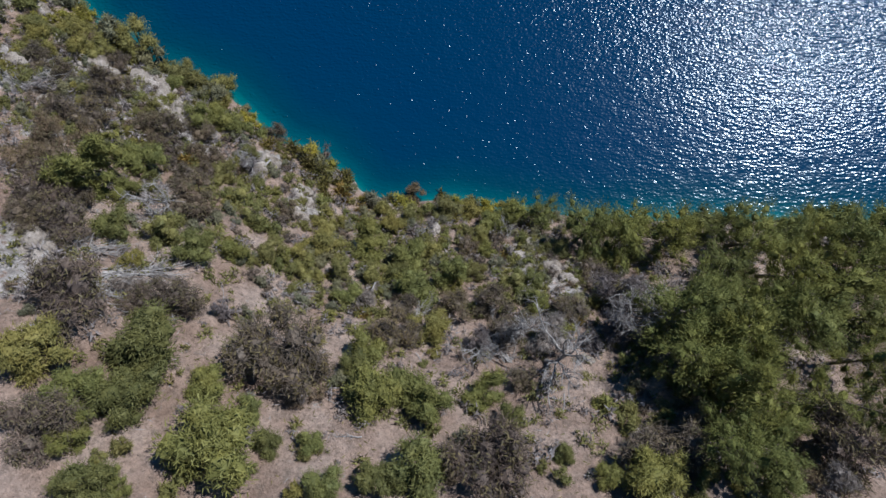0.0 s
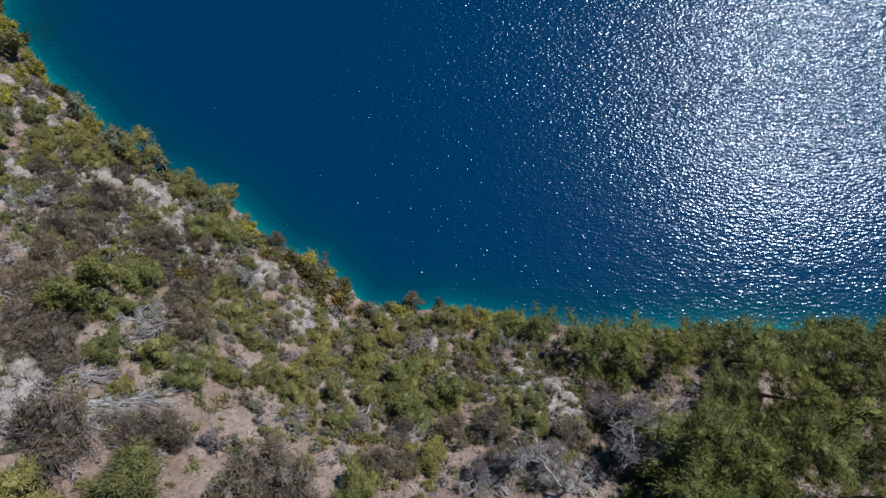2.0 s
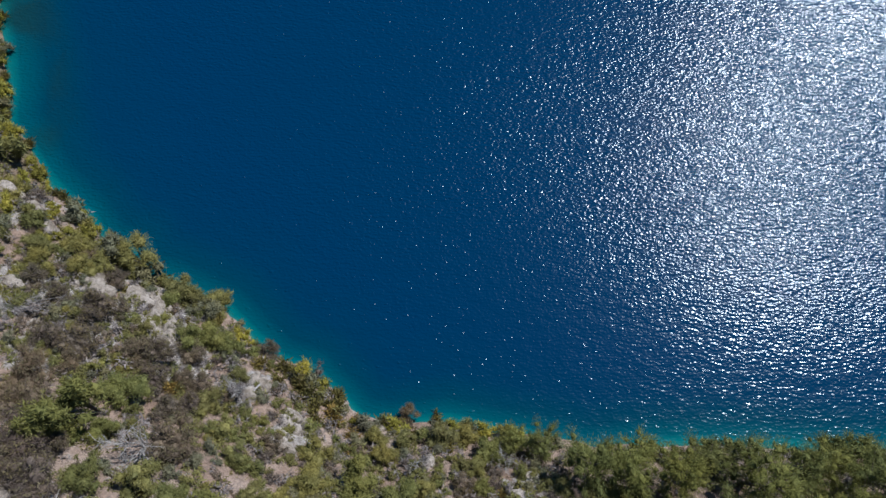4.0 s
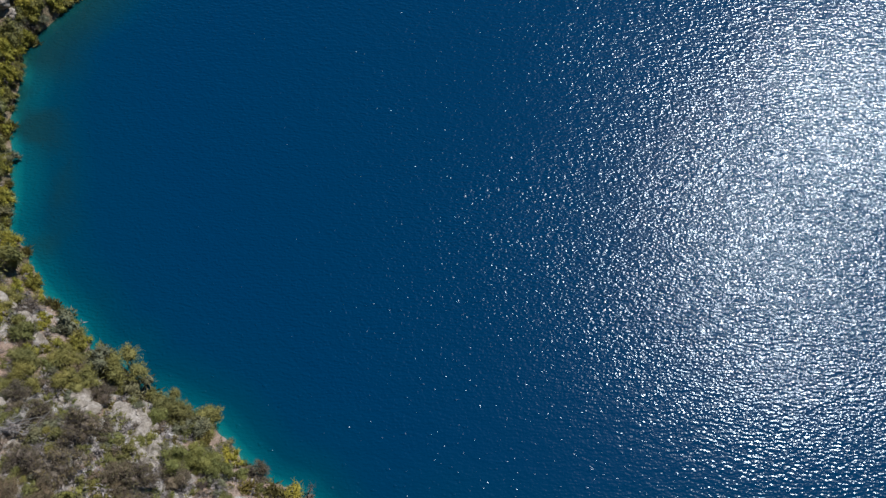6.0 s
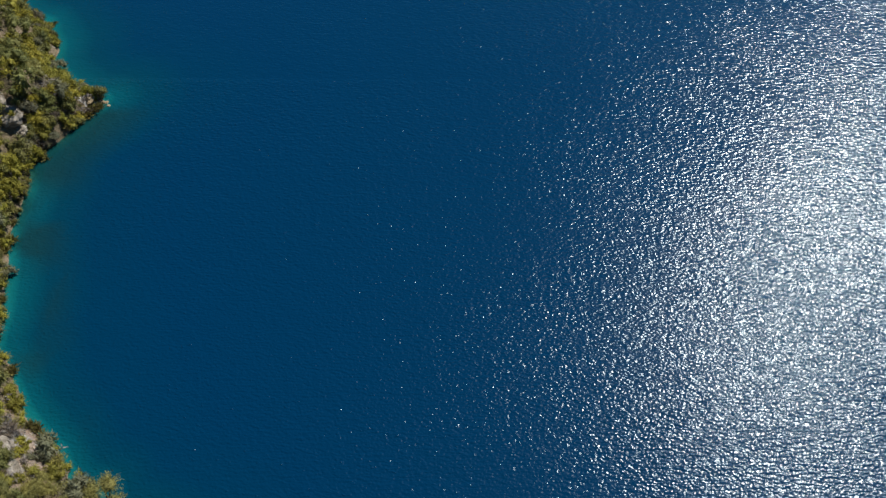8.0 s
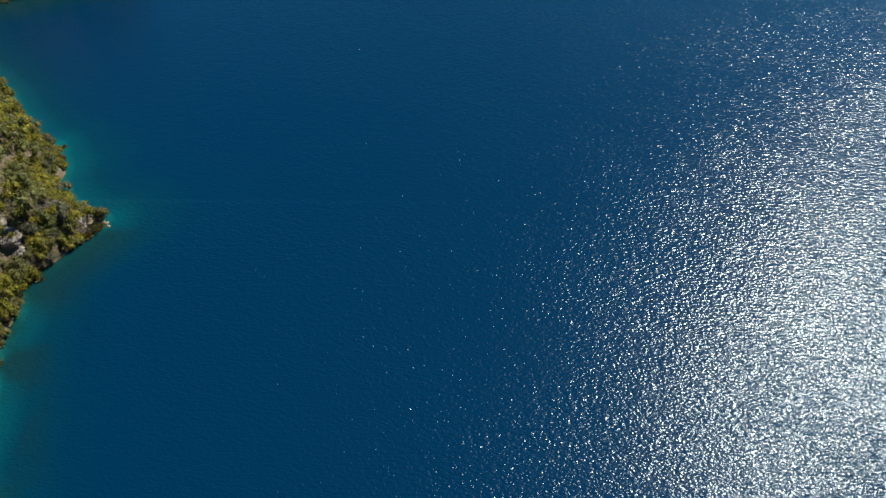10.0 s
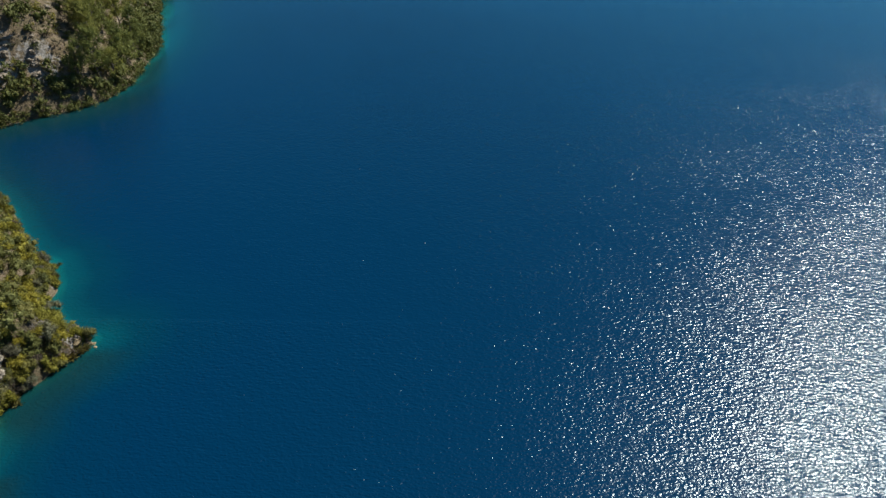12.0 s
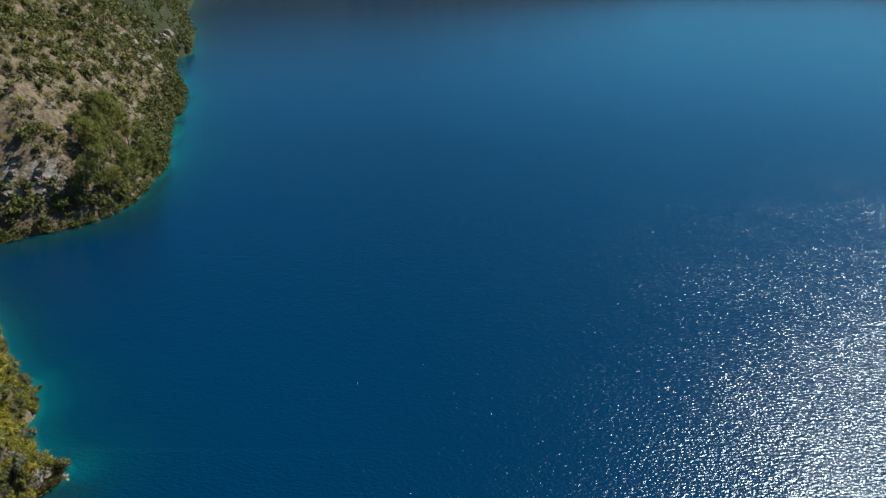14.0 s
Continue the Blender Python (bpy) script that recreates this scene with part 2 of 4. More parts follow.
def water_material():
    m, t, p = material("lake_water")
    at = t.nodes.new("ShaderNodeAttribute")
    at.attribute_name = "offshore"
    wob = t.nodes.new("ShaderNodeMath")
    wob.operation = "MULTIPLY_ADD"
    t.links.new(world_noise(t, 0.22, 4, 0.6), wob.inputs[0])
    wob.inputs[1].default_value = 0.04
    t.links.new(at.outputs["Fac"], wob.inputs[2])
    hue = ramp(t, wob.outputs[0], WATER_HUES)
    # darkens the hue for weed patches and for painted bank shade
    weed_shade = t.nodes.new("ShaderNodeAttribute")
    weed_shade.attribute_name = "weedy_shaded"
    hue = mix(t, "MIX", weed_shade.outputs["Fac"], hue, (0.004, 0.022, 0.026))
    t.links.new(hue, p.inputs["Base Color"])
    p.inputs["IOR"].default_value = 1.333
    p.inputs["Roughness"].default_value = 0.18
    p.inputs["Specular Tint"].default_value = (0.82, 0.94, 1.0, 1)
    p.inputs["Specular IOR Level"].default_value = 0.33
    # wind ripples with long crests, finer wavelets on top; calmer and rougher patches
    ruf = t.nodes.new("ShaderNodeAttribute")
    ruf.attribute_name = "ruffled"
    calm = ruf.outputs["Color"]
    gust = ramp(t, world_noise(t, 0.12, 3, 0.5), [(0.3, (0.84, 0.84, 0.84)), (0.65, (1.08, 1.08, 1.08))])
    swell = world_noise(t, 3.7, 1.0, 0.4, ((0.66, 1.55, 1), -4))
    cross = world_noise(t, 5.0, 1.0, 0.4, ((1.1, 1.3, 1), 24))
    broad = world_noise(t, 0.8, 1, 0.4, ((0.9, 1.5, 1), 6))
    # out on the open lake the wind has raised longer waves
    out = t.nodes.new("ShaderNodeAttribute")
    out.attribute_name = "open_lake"
    long_swell = mix(t, "MULTIPLY", 1.0, world_noise(t, 2.5, 1.0, 0.4, ((0.68, 1.5, 1), -3)), (1.5, 1.5, 1.5))
    long_cross = mix(t, "MULTIPLY", 1.0, world_noise(t, 3.4, 1.0, 0.4, ((1.1, 1.3, 1), 22)), (1.45, 1.45, 1.45))
    swell = mix(t, "MIX", out.outputs["Fac"], swell, long_swell)
    cross = mix(t, "MIX", out.outputs["Fac"], cross, long_cross)
    high = mix(t, "MULTIPLY", 1.0, mix(t, "MULTIPLY", 1.0, swell, gust), calm)
    n = bump(t, high, WAVE, bump(t, broad, 0.035))
    n = bump(t, mix(t, "MULTIPLY", 1.0, cross, calm), WAVE * 0.6, n)
    # scattered steep wavelets that catch the sun away from the main glitter
    steep = ramp(t, world_noise(t, 2.8, 1.0, 0.4, ((0.9, 1.3, 1), 15)), [(0.66, (0, 0, 0)), (0.8, (1, 1, 1))])
    n = bump(t, steep, WAVE * 0.28, n)
    t.links.new(n, p.inputs["Normal"])
    clear = t.nodes.new("ShaderNodeBsdfTransparent")
    clear.inputs[0].default_value = (0.35, 0.78, 0.74, 1)
    ms = t.nodes.new("ShaderNodeMixShader")
    t.links.new(ramp(t, at.outputs["Fac"], [(0.0, (0.25, 0.25, 0.25)), (0.035, (0.7, 0.7, 0.7)), (0.1, (1, 1, 1))]), ms.inputs[0])
    t.links.new(clear.outputs[0], ms.inputs[1])
    t.links.new(p.outputs[0], ms.inputs[2])
    t.links.new(ms.outputs[0], t.nodes["Material Output"].inputs[0])
    return m


# the water's own colour by metres from the shore, over 30
WATER_HUES = [(0.02, (0.012, 0.19, 0.18)), (0.055, (0.004, 0.125, 0.13)), (0.12, (0.001, 0.052, 0.068)), (0.28, (0.0003, 0.0285, 0.0505)), (0.55, (0.0, 0.0216, 0.0525)), (1.0, (0.0, 0.0200, 0.0545))]
WAVE = 0.077

SOIL, ROCK = soil_material(), rock_material()
TAN_ROCK = rock_material("tan_limestone", (0.95, 0.86, 0.76))
OCHRE_ROCK = rock_material("ochre_limestone", (0.95, 0.8, 0.55))
GREEN = leaf_material("green_leaves", (0.069, 0.077, 0.024), (0.148, 0.156, 0.050), (0.238, 0.244, 0.090))
OLIVE = leaf_material("olive_leaves", (0.082, 0.082, 0.026), (0.169, 0.164, 0.055), (0.271, 0.257, 0.099))
YELLOW_GREEN = leaf_material("yellow_green_leaves", (0.101, 0.101, 0.018), (0.222, 0.213, 0.038), (0.347, 0.314, 0.073))
GREY_GREEN = leaf_material("grey_green_leaves", (0.078, 0.081, 0.046), (0.155, 0.157, 0.095), (0.257, 0.250, 0.162))
BROWN_OLIVE = leaf_material("brown_olive_leaves", (0.075, 0.064, 0.033), (0.125, 0.108, 0.058), (0.19, 0.168, 0.098))
ORANGE = leaf_material("orange_leaves", (0.11, 0.082, 0.026), (0.20, 0.15, 0.048), (0.29, 0.225, 0.085))
YELLOW = leaf_material("yellow_leaves", (0.078, 0.074, 0.022), (0.145, 0.13, 0.042), (0.23, 0.2, 0.07))
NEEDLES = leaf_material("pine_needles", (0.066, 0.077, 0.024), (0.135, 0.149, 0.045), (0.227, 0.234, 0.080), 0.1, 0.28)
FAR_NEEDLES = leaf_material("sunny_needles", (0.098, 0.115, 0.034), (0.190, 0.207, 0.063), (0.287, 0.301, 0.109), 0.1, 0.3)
DRY = leaf_material("dry_twigs", (0.066, 0.053, 0.040), (0.122, 0.099, 0.075), (0.195, 0.163, 0.126), 0.1, 0.05)
GREY_TWIGS = leaf_material("grey_twigs", (0.10, 0.088, 0.078), (0.19, 0.17, 0.155), (0.31, 0.285, 0.26), 0.1, 0.05)
FAR_GREEN = leaf_material("mixed_scrub", (0.054, 0.059, 0.015), (0.112, 0.122, 0.035), (0.185, 0.185, 0.069), through=0.12)
BARK = wood_material("brown_bark", (0.06, 0.045, 0.035), (0.16, 0.125, 0.10))
GREY_WOOD = wood_material("weathered_grey_wood", (0.15, 0.137, 0.124), (0.37, 0.345, 0.315))


# ---- building blocks ----
def mesh_of(name, verts, faces, mat, smooth=False):
    """A mesh from arrays; faces is an array of equal faces or a list of such arrays."""
    faces = faces if isinstance(faces, list) else [faces]
    me = bpy.data.meshes.new(name)
    verts = np.asarray(verts, np.float32)
    loops = np.concatenate([np.asarray(f, np.int32).ravel() for f in faces])
    counts = np.concatenate([np.full(len(f), np.asarray(f).shape[1], np.int32) for f in faces])
    me.vertices.add(len(verts))
    me.vertices.foreach_set("co", verts.ravel())
    me.loops.add(len(loops))
    me.loops.foreach_set("vertex_index", loops)
    me.polygons.add(len(counts))
    me.polygons.foreach_set("loop_start", np.concatenate([[0], np.cumsum(counts)[:-1]]).astype(np.int32))
    me.polygons.foreach_set("use_smooth", np.full(len(counts), smooth))
    me.update(calc_edges=True)
    me.validate()
    me.materials.append(mat)
    return me


def part(name, me, parent, label=""):
    ob = new(name, me)
    ob.parent = parent
    return tagged(ob, label)


def unit(v):
    return v / np.maximum(np.linalg.norm(v, axis=-1, keepdims=True), 1e-9)


def leaves(rng, at, ahead, length, width, droop=0.3, face=None):
    """One pointed four-cornered leaf spray at every place, along its way."""
    n = len(at)
    side = unit(np.cross(ahead, unit(rng.normal(size=(n, 3)) + (0 if face is None else face * 2.6))))
    length, width = np.broadcast_to(length, n)[:, None], np.broadcast_to(width, n)[:, None]
    mid = at + ahead * length * 0.45
    tip = at + ahead * length - np.array([0, 0, 1]) * droop * length * rng.random((n, 1))
    verts = np.stack([at, mid + side * width, tip, mid - side * width], 1).reshape(-1, 3)
    return verts, np.arange(4 * n).reshape(-1, 4)


def blades(rng, at, ahead, length, width, face=None):
    """One thin triangle at every place, along its way."""
    n = len(at)
    side = unit(np.cross(ahead, unit(rng.normal(size=(n, 3)) + (0 if face is None else face * 3.6))))
    length, width = np.broadcast_to(length, n)[:, None], np.broadcast_to(width, n)[:, None]
    verts = np.stack([at - side * width, at + side * width, at + ahead * length], 1).reshape(-1, 3)
    return verts, np.arange(3 * n).reshape(-1, 3)


def tube(points, radii, sides=5):
    points = np.asarray(points, float)
    verts, faces = [], []
    for k, p in enumerate(points):
        way = unit(points[min(k + 1, len(points) - 1)] - points[max(k - 1, 0)])
        a = unit(np.cross(way, (0.31, 0.87, 0.2)))
        b = np.cross(way, a)
        for s in range(sides):
            g = 2 * math.pi * s / sides
            verts.append(p + radii[k] * (math.cos(g) * a + math.sin(g) * b))
    for k in range(len(points) - 1):
        for s in range(sides):
            u, v = k * sides + s, k * sides + (s + 1) % sides
            faces.append((u, v, v + sides, u + sides))
    return np.array(verts), np.array(faces)


def joined(pieces):
    verts, faces, n = [], [], 0
    for v, f in pieces:
        verts.append(v)
        faces.append(f + n)
        n += len(v)
    return np.concatenate(verts), np.concatenate(faces)


def lobes_of(rng, count, height, low=0.15):
    """Balls that make up a crown of radius 1: a few large ones and many small ones over them."""
    got = []
    for k in range(count):
        a, r = k * 2.4 + rng.uniform(-0.7, 0.7), math.sqrt((k + 0.4) / count) * rng.uniform(0.5, 0.8)
        z = height * (low + (1 - low) * (0.74 - 0.45 * r * r + rng.uniform(-0.3, 0.16)))
        size = rng.uniform(0.22, 0.42)
        x, y = r * math.cos(a) * rng.uniform(0.8, 1.15), r * math.sin(a) * rng.uniform(0.8, 1.15)
        got.append((x, y, z - size * 0.6, size))
        for _ in range(3):
            way = unit(rng.normal(size=3) + np.array([x, y, 0.5]))
            small = size * rng.uniform(0.4, 0.62)
            got.append((*(np.array([x, y, z - size * 0.6]) + way * size * rng.uniform(0.6, 0.95)), small))
        if k % 2:
            got.append((x * 1.2, y * 1.2, z * 0.5, size * 0.9))
    return np.array(got)


def ball_shell(seed, lobes, share):
    """The dense inner growth of a crown: one rough ball within each lobe."""
    g = np.random.default_rng(seed)
    q, p = (1 + 5 ** 0.5) / 2, []
    for a in (-1, 1):
        for b in (-q, q):
            p += [(0, a, b), (a, b, 0), (b, 0, a)]
    ball = unit(np.array(p, float))
    tri = np.array([(i, j, k) for i in range(12) for j in range(i + 1, 12) for k in range(j + 1, 12)
                    if all(np.linalg.norm(ball[u] - ball[v]) < 1.2 for u, v in ((i, j), (j, k), (i, k)))])
    tri = np.array([t if np.dot(np.cross(ball[t[1]] - ball[t[0]], ball[t[2]] - ball[t[0]]), ball[t[0]]) > 0 else t[::-1] for t in tri])
    return joined([(np.array(l[:3]) + ball * l[3] * share * g.uniform(0.75, 1.2, (12, 1)), tri) for l in lobes])


def stems(rng, lobes, thick, base=0.0):
    out = []
    for x, y, z, s in lobes[:: max(1, len(lobes) // 9)]:
        b = np.array([x * 0.08, y * 0.08, base])
        mid = np.array([x * 0.5, y * 0.5, z * 0.55]) + rng.normal(size=3) * 0.05
        out.append(tube([b, mid, (x, y, z)], [thick, thick * 0.7, thick * 0.25], 4))
    return joined(out)


def shrub_proto(name, seed, leaf, count, size, height, label, category="shrub", twiggy=False, n_lobes=9):
    """A shrub of radius about 1: stems and a crown of many leaf sprays."""
    rng = np.random.default_rng(seed)
    lobes = lobes_of(rng, n_lobes, height)
    pick = lobes[rng.choice(len(lobes), count, p=lobes[:, 3] ** 2 / (lobes[:, 3] ** 2).sum())]
    way = unit(rng.normal(size=(count, 3)) + np.array([0, 0, 0.35]))
    shell = rng.random((count, 1)) ** 0.35
    lump = 1 + 0.34 * np.sin(way[:, :1] * 7 + pick[:, :1] * 9) * np.cos(way[:, 1:2] * 6 + pick[:, 1:2] * 5) + 0.12 * np.sin(way[:, 2:3] * 11 + pick[:, 1:2] * 7)
    at = pick[:, :3] + way * pick[:, 3:4] * shell * lump * np.array([1.1, 1.1, 0.95])
    at[:, 2] = np.maximum(at[:, 2], 0.02)
    ob = new(name, None)
    part("stem", mesh_of("stem", *stems(rng, lobes, 0.035), BARK), ob)
    if twiggy:
        ahead = unit(way * 0.9 + rng.normal(size=(count, 3)) * 0.55 + np.array([0, 0, 0.5]))
        made = blades(rng, at - ahead * size * 0.8, ahead, size * rng.uniform(1.0, 2.6, count), size * 0.065)
    else:
        ahead = unit(way * 0.5 + rng.normal(size=(count, 3)) * 0.75)
        made = blades(rng, at, ahead, size * rng.uniform(0.9, 2.0, count), size * rng.uniform(0.12, 0.21, count), face=way)
    core = ball_shell(seed, lobes[lobes[:, 3] > (0.2 if count > 3000 else 0.27)], 0.5 if twiggy else 0.74)
    part("foliage", mesh_of("foliage", *joined([made, core]), leaf), ob)
    return tagged(ob, label, category)


def tuft_proto(name, seed, label, leaf):
    rng = np.random.default_rng(seed)
    n = 560
    a, e = rng.uniform(0, 2 * math.pi, n), rng.uniform(0.25, 1.4, n)
    ahead = np.stack([np.cos(a) * np.cos(e), np.sin(a) * np.cos(e), np.sin(e)], 1)
    hub = rng.normal(size=(7, 3)) * np.array([0.38, 0.38, 0.0])
    at = hub[rng.integers(0, 7, n)] + ahead * rng.uniform(0, 0.45, (n, 1))
    ob = new(name, None)
    part("foliage", mesh_of("foliage", *leaves(rng, at, ahead, rng.uniform(0.22, 0.5, n), 0.05), leaf), ob)
    part("stem", mesh_of("stem", *blades(rng, hub[rng.integers(0, 7, 60)], ahead[:60], 0.8, 0.02), DRY), ob)
    return tagged(ob, label, "shrub")


def pine_proto(name, seed, label, count=8000, height=3.0, fine=1.0, leaf=None):
    """A tree of crown radius 1: tapered trunk, limbs, and sprays of needles in upswept tufts."""
    rng = np.random.default_rng(seed)
    ob = new(name, None)
    lean = rng.uniform(-0.12, 0.12, 2)
    spine = np.array([(lean[0] * z * z / height, lean[1] * z * z / height, z) for z in np.linspace(-0.3, height * 0.93, 7)])
    part("trunk", mesh_of("trunk", *tube(spine, np.linspace(0.085, 0.015, 7), 6), BARK), ob)
    limbs, hubs, ways = [], [], []
    n_limb = 14
    for k in range(n_limb):
        f = 0.3 + 0.68 * k / n_limb
        base = spine[0] + (spine[-1] - spine[0]) * f + np.array([*(lean * 0.0), 0])
        a = k * 2.4 + rng.uniform(-0.5, 0.5)
        reach = (0.98 - 0.5 * max(0, f - 0.6) / 0.4) * rng.uniform(0.65, 1.12)
        way = np.array([math.cos(a), math.sin(a), rng.uniform(0.15, 0.6)])
        tip = base + way * reach
        limbs.append(tube([base, base + way * reach * 0.5 + np.array([0, 0, -0.05]), tip], [0.03, 0.02, 0.008], 4))
        for g in (0.5, 0.96):
            hubs.append(base + way * reach * g + rng.normal(size=3) * 0.07)
            ways.append(unit(way + np.array([0, 0, 0.35])))
    for _ in range(5):
        hubs.append(spine[-1] + rng.normal(size=3) * np.array([0.25, 0.25, 0.1]))
        ways.append(unit(rng.normal(size=3) * 0.6 + np.array([0, 0, 0.5])))
    for piece in limbs:
        part("limb", mesh_of("limb", *piece, BARK), ob)
    hubs, ways = np.array(hubs), np.array(ways)
    k = rng.integers(0, len(hubs), count)
    sizes = rng.uniform(0.17, 0.33, len(hubs))
    big = sizes[k][:, None]
    at = hubs[k] + unit(rng.normal(size=(count, 3))) * rng.random((count, 1)) ** 0.55 * big * 1.15
    at = at + ways[k] * ((at - hubs[k]) * ways[k]).sum(1, keepdims=True) * 0.7
    ahead = unit(ways[k] * 0.9 + rng.normal(size=(count, 3)) * 0.5)
    made = blades(rng, at, ahead, fine * rng.uniform(0.09, 0.19, count), fine * 0.0105, face=0.85 * unit(at - hubs[k] + np.array([0, 0, 0.08])))
    core = ball_shell(seed, np.concatenate([hubs, sizes[:, None]], 1), 0.5)
    part("foliage", mesh_of("foliage", *joined([made, core]), leaf or NEEDLES), ob)
    return tagged(ob, label, "tree")


def branch_points(rng, start, way, length, bend, n=5):
    pts, w = [np.array(start, float)], unit(np.array(way, float))
    for _ in range(n):
        w = unit(w + rng.normal(size=3) * bend + np.array([0, 0, 0.06]))
        pts.append(pts[-1] + w * length / n)
    return np.array(pts), w


def dead_tree_proto(name, seed, label, n_limb=7, trunk=1.3):
    """Bare grey tree of reach about 1: trunk and limbs that fork into twigs."""
    rng = np.random.default_rng(seed)
    ob = new(name, None)
    pts, w = branch_points(rng, (0, 0, -0.15), (rng.uniform(-0.2, 0.2), rng.uniform(-0.2, 0.2), 1), trunk, 0.12)
    part("trunk", mesh_of("trunk", *tube(pts, np.linspace(0.058, 0.034, len(pts)), 7), GREY_WOOD, True), ob)
    for k in range(n_limb):
        a = k * 2.4 + rng.uniform(-0.5, 0.5)
        base = pts[rng.integers(2, len(pts))]
        p1, w1 = branch_points(rng, base, (math.cos(a), math.sin(a), rng.uniform(0.9, 2.2)), rng.uniform(0.9, 1.5), 0.2)
        got = [tube(p1, np.linspace(0.027, 0.009, len(p1)), 5)]
        for q in range(8):
            s = p1[rng.integers(1, len(p1))]
            p2, w2 = branch_points(rng, s, unit(w1 + rng.normal(size=3) * 0.6), rng.uniform(0.3, 0.6), 0.25, 4)
            got.append(tube(p2, np.linspace(0.014, 0.005, len(p2)), 4))
            for _ in range(5):
                p3, _w = branch_points(rng, p2[rng.integers(1, 4)], unit(w2 + rng.normal(size=3) * 0.7), rng.uniform(0.12, 0.3), 0.3, 3)
                got.append(tube(p3, np.linspace(0.006, 0.003, len(p3)), 3))
        part("limb", mesh_of("limb", *joined(got), GREY_WOOD, True), ob)
    return tagged(ob, label, "dead tree")


def fallen_proto(name, seed, label):
    rng = np.random.default_rng(seed)
    ob = new(name, None)
    pts, w = branch_points(rng, (-1, 0, 0.06), (1, 0, 0.0), 2.0, 0.13, 7)
    pts[:, 2] = 0.05 + 0.05 * rng.random(len(pts))
    part("stem", mesh_of("stem", *tube(pts, np.linspace(0.05, 0.015, len(pts)), 6), GREY_WOOD, True), ob)
    for k in range(9):
        p2, w2 = branch_points(rng, pts[rng.integers(2, len(pts))], (1, rng.choice([-1, 1]) * rng.uniform(0.4, 1), rng.uniform(0, 0.4)), rng.uniform(0.4, 0.9), 0.2, 4)
        got = [tube(p2, np.linspace(0.018, 0.006, len(p2)), 4)]
        for _ in range(4):
            p3, _w = branch_points(rng, p2[rng.integers(1, 4)], unit(w2 + rng.normal(size=3) * 0.5), 0.3, 0.3, 3)
            got.append(tube(p3, np.linspace(0.007, 0.003, len(p3)), 3))
        part("branch", mesh_of("branch", *joined(got), GREY_WOOD, True), ob)
    return tagged(ob, label, "branch")


def brush_proto(name, seed, label):
    """Dead brush that lies on the slope: long bare branches fanning out from one foot."""
    rng = np.random.default_rng(seed)
    ob = new(name, None)
    for k in range(20):
        a = rng.normal() * 0.42
        foot = np.array([-0.9 + rng.normal() * 0.08, rng.normal() * 0.12, 0.05])
        pts, way = branch_points(rng, foot, (math.cos(a), math.sin(a), 0.02), rng.uniform(0.9, 2.1), 0.13, 6)
        pts[:, 2] = 0.04 + np.abs(pts[:, 2] - 0.05) * 0.5 + 0.1 * rng.random()
        got = [tube(pts, np.linspace(rng.uniform(0.02, 0.032), 0.007, len(pts)), 4)]
        for _ in range(4):
            fork, _w = branch_points(rng, pts[rng.integers(2, len(pts))], unit(way + rng.normal(size=3) * np.array([0.5, 0.5, 0.15])), rng.uniform(0.25, 0.6), 0.2, 3)
            fork[:, 2] = np.maximum(fork[:, 2], 0.03)
            got.append(tube(fork, np.linspace(0.011, 0.004, len(fork)), 3))
        part("branch", mesh_of("branch", *joined(got), GREY_WOOD, True), ob)
    return tagged(ob, label, "brush")


def put_brush(protos, x, y, r, turn):
    """Lays brush along the slope, its fan opening towards turn."""
    z, e = float(ground_height(x, y)), 0.8
    sx = float(ground_height(x + e, y) - ground_height(x - e, y)) / (2 * e)
    sy = float(ground_height(x, y + e) - ground_height(x, y - e)) / (2 * e)
    lie = Vector((-sx, -sy, 1)).to_track_quat("Z", "Y").to_matrix().to_4x4()
    ahead = Vector((math.cos(radians(turn)), math.sin(radians(turn)), 0))
    local = lie.inverted() @ ahead
    m = Matrix.Translation((x, y, z)) @ lie @ pose(0, 0, 0, 0, 0, math.degrees(math.atan2(local.y, local.x))) @ Matrix.Diagonal((r, r, r, 1))
    return tagged(copy_thing(protos[rng.integers(len(protos))], m), group="dead brush on the slope")


def rock_mesh(seed, rounds=3, mat=None):
    bm = bmesh.new()
    bmesh.ops.create_icosphere(bm, subdivisions=rounds, radius=1)
    off = Vector((seed * 3.1, seed * 1.7, seed * 0.9))
    for v in bm.verts:
        p = v.co.copy()
        k = 1 + 0.45 * noise.noise(p * 0.9 + off) + 0.28 * noise.noise(p * 2.3 + off) + 0.14 * noise.noise(p * 5 + off)
        q = p * k
        lay = math.floor(q.z * 4.5 + 0.6 * noise.noise(p + off)) / 4.5
        q.z = 0.45 * q.z + 0.55 * lay
        q.x *= 1 + 0.10 * noise.noise(Vector((0, 0, lay * 9)) + off)
        v.co = (q.x, q.y * 0.85, q.z * 0.75)
    me = bpy.data.meshes.new("limestone_rock")
    bm.to_mesh(me)
    bm.free()
    me.materials.append(mat or ROCK)
    return me


# ---- ground and water ----
def graded(lo, a, b, hi, fine, grow):
    """Lines fine apart from a to b and ever wider towards lo and hi."""
    mid = list(np.arange(a, b + 1e-6, fine))
    up, s = [mid[-1]], fine
    while up[-1] < hi:
        s *= grow
        up.append(up[-1] + s)
    dn, s = [mid[0]], fine
    while dn[-1] > lo:
        s *= grow
        dn.append(dn[-1] - s)
    return np.array(dn[:0:-1] + mid + up[1:])


def lines(*spans):
    """Lines at the given steps: (from, to, step), end to end."""
    return np.concatenate([np.arange(a, b - 1e-6, s) for a, b, s in spans])


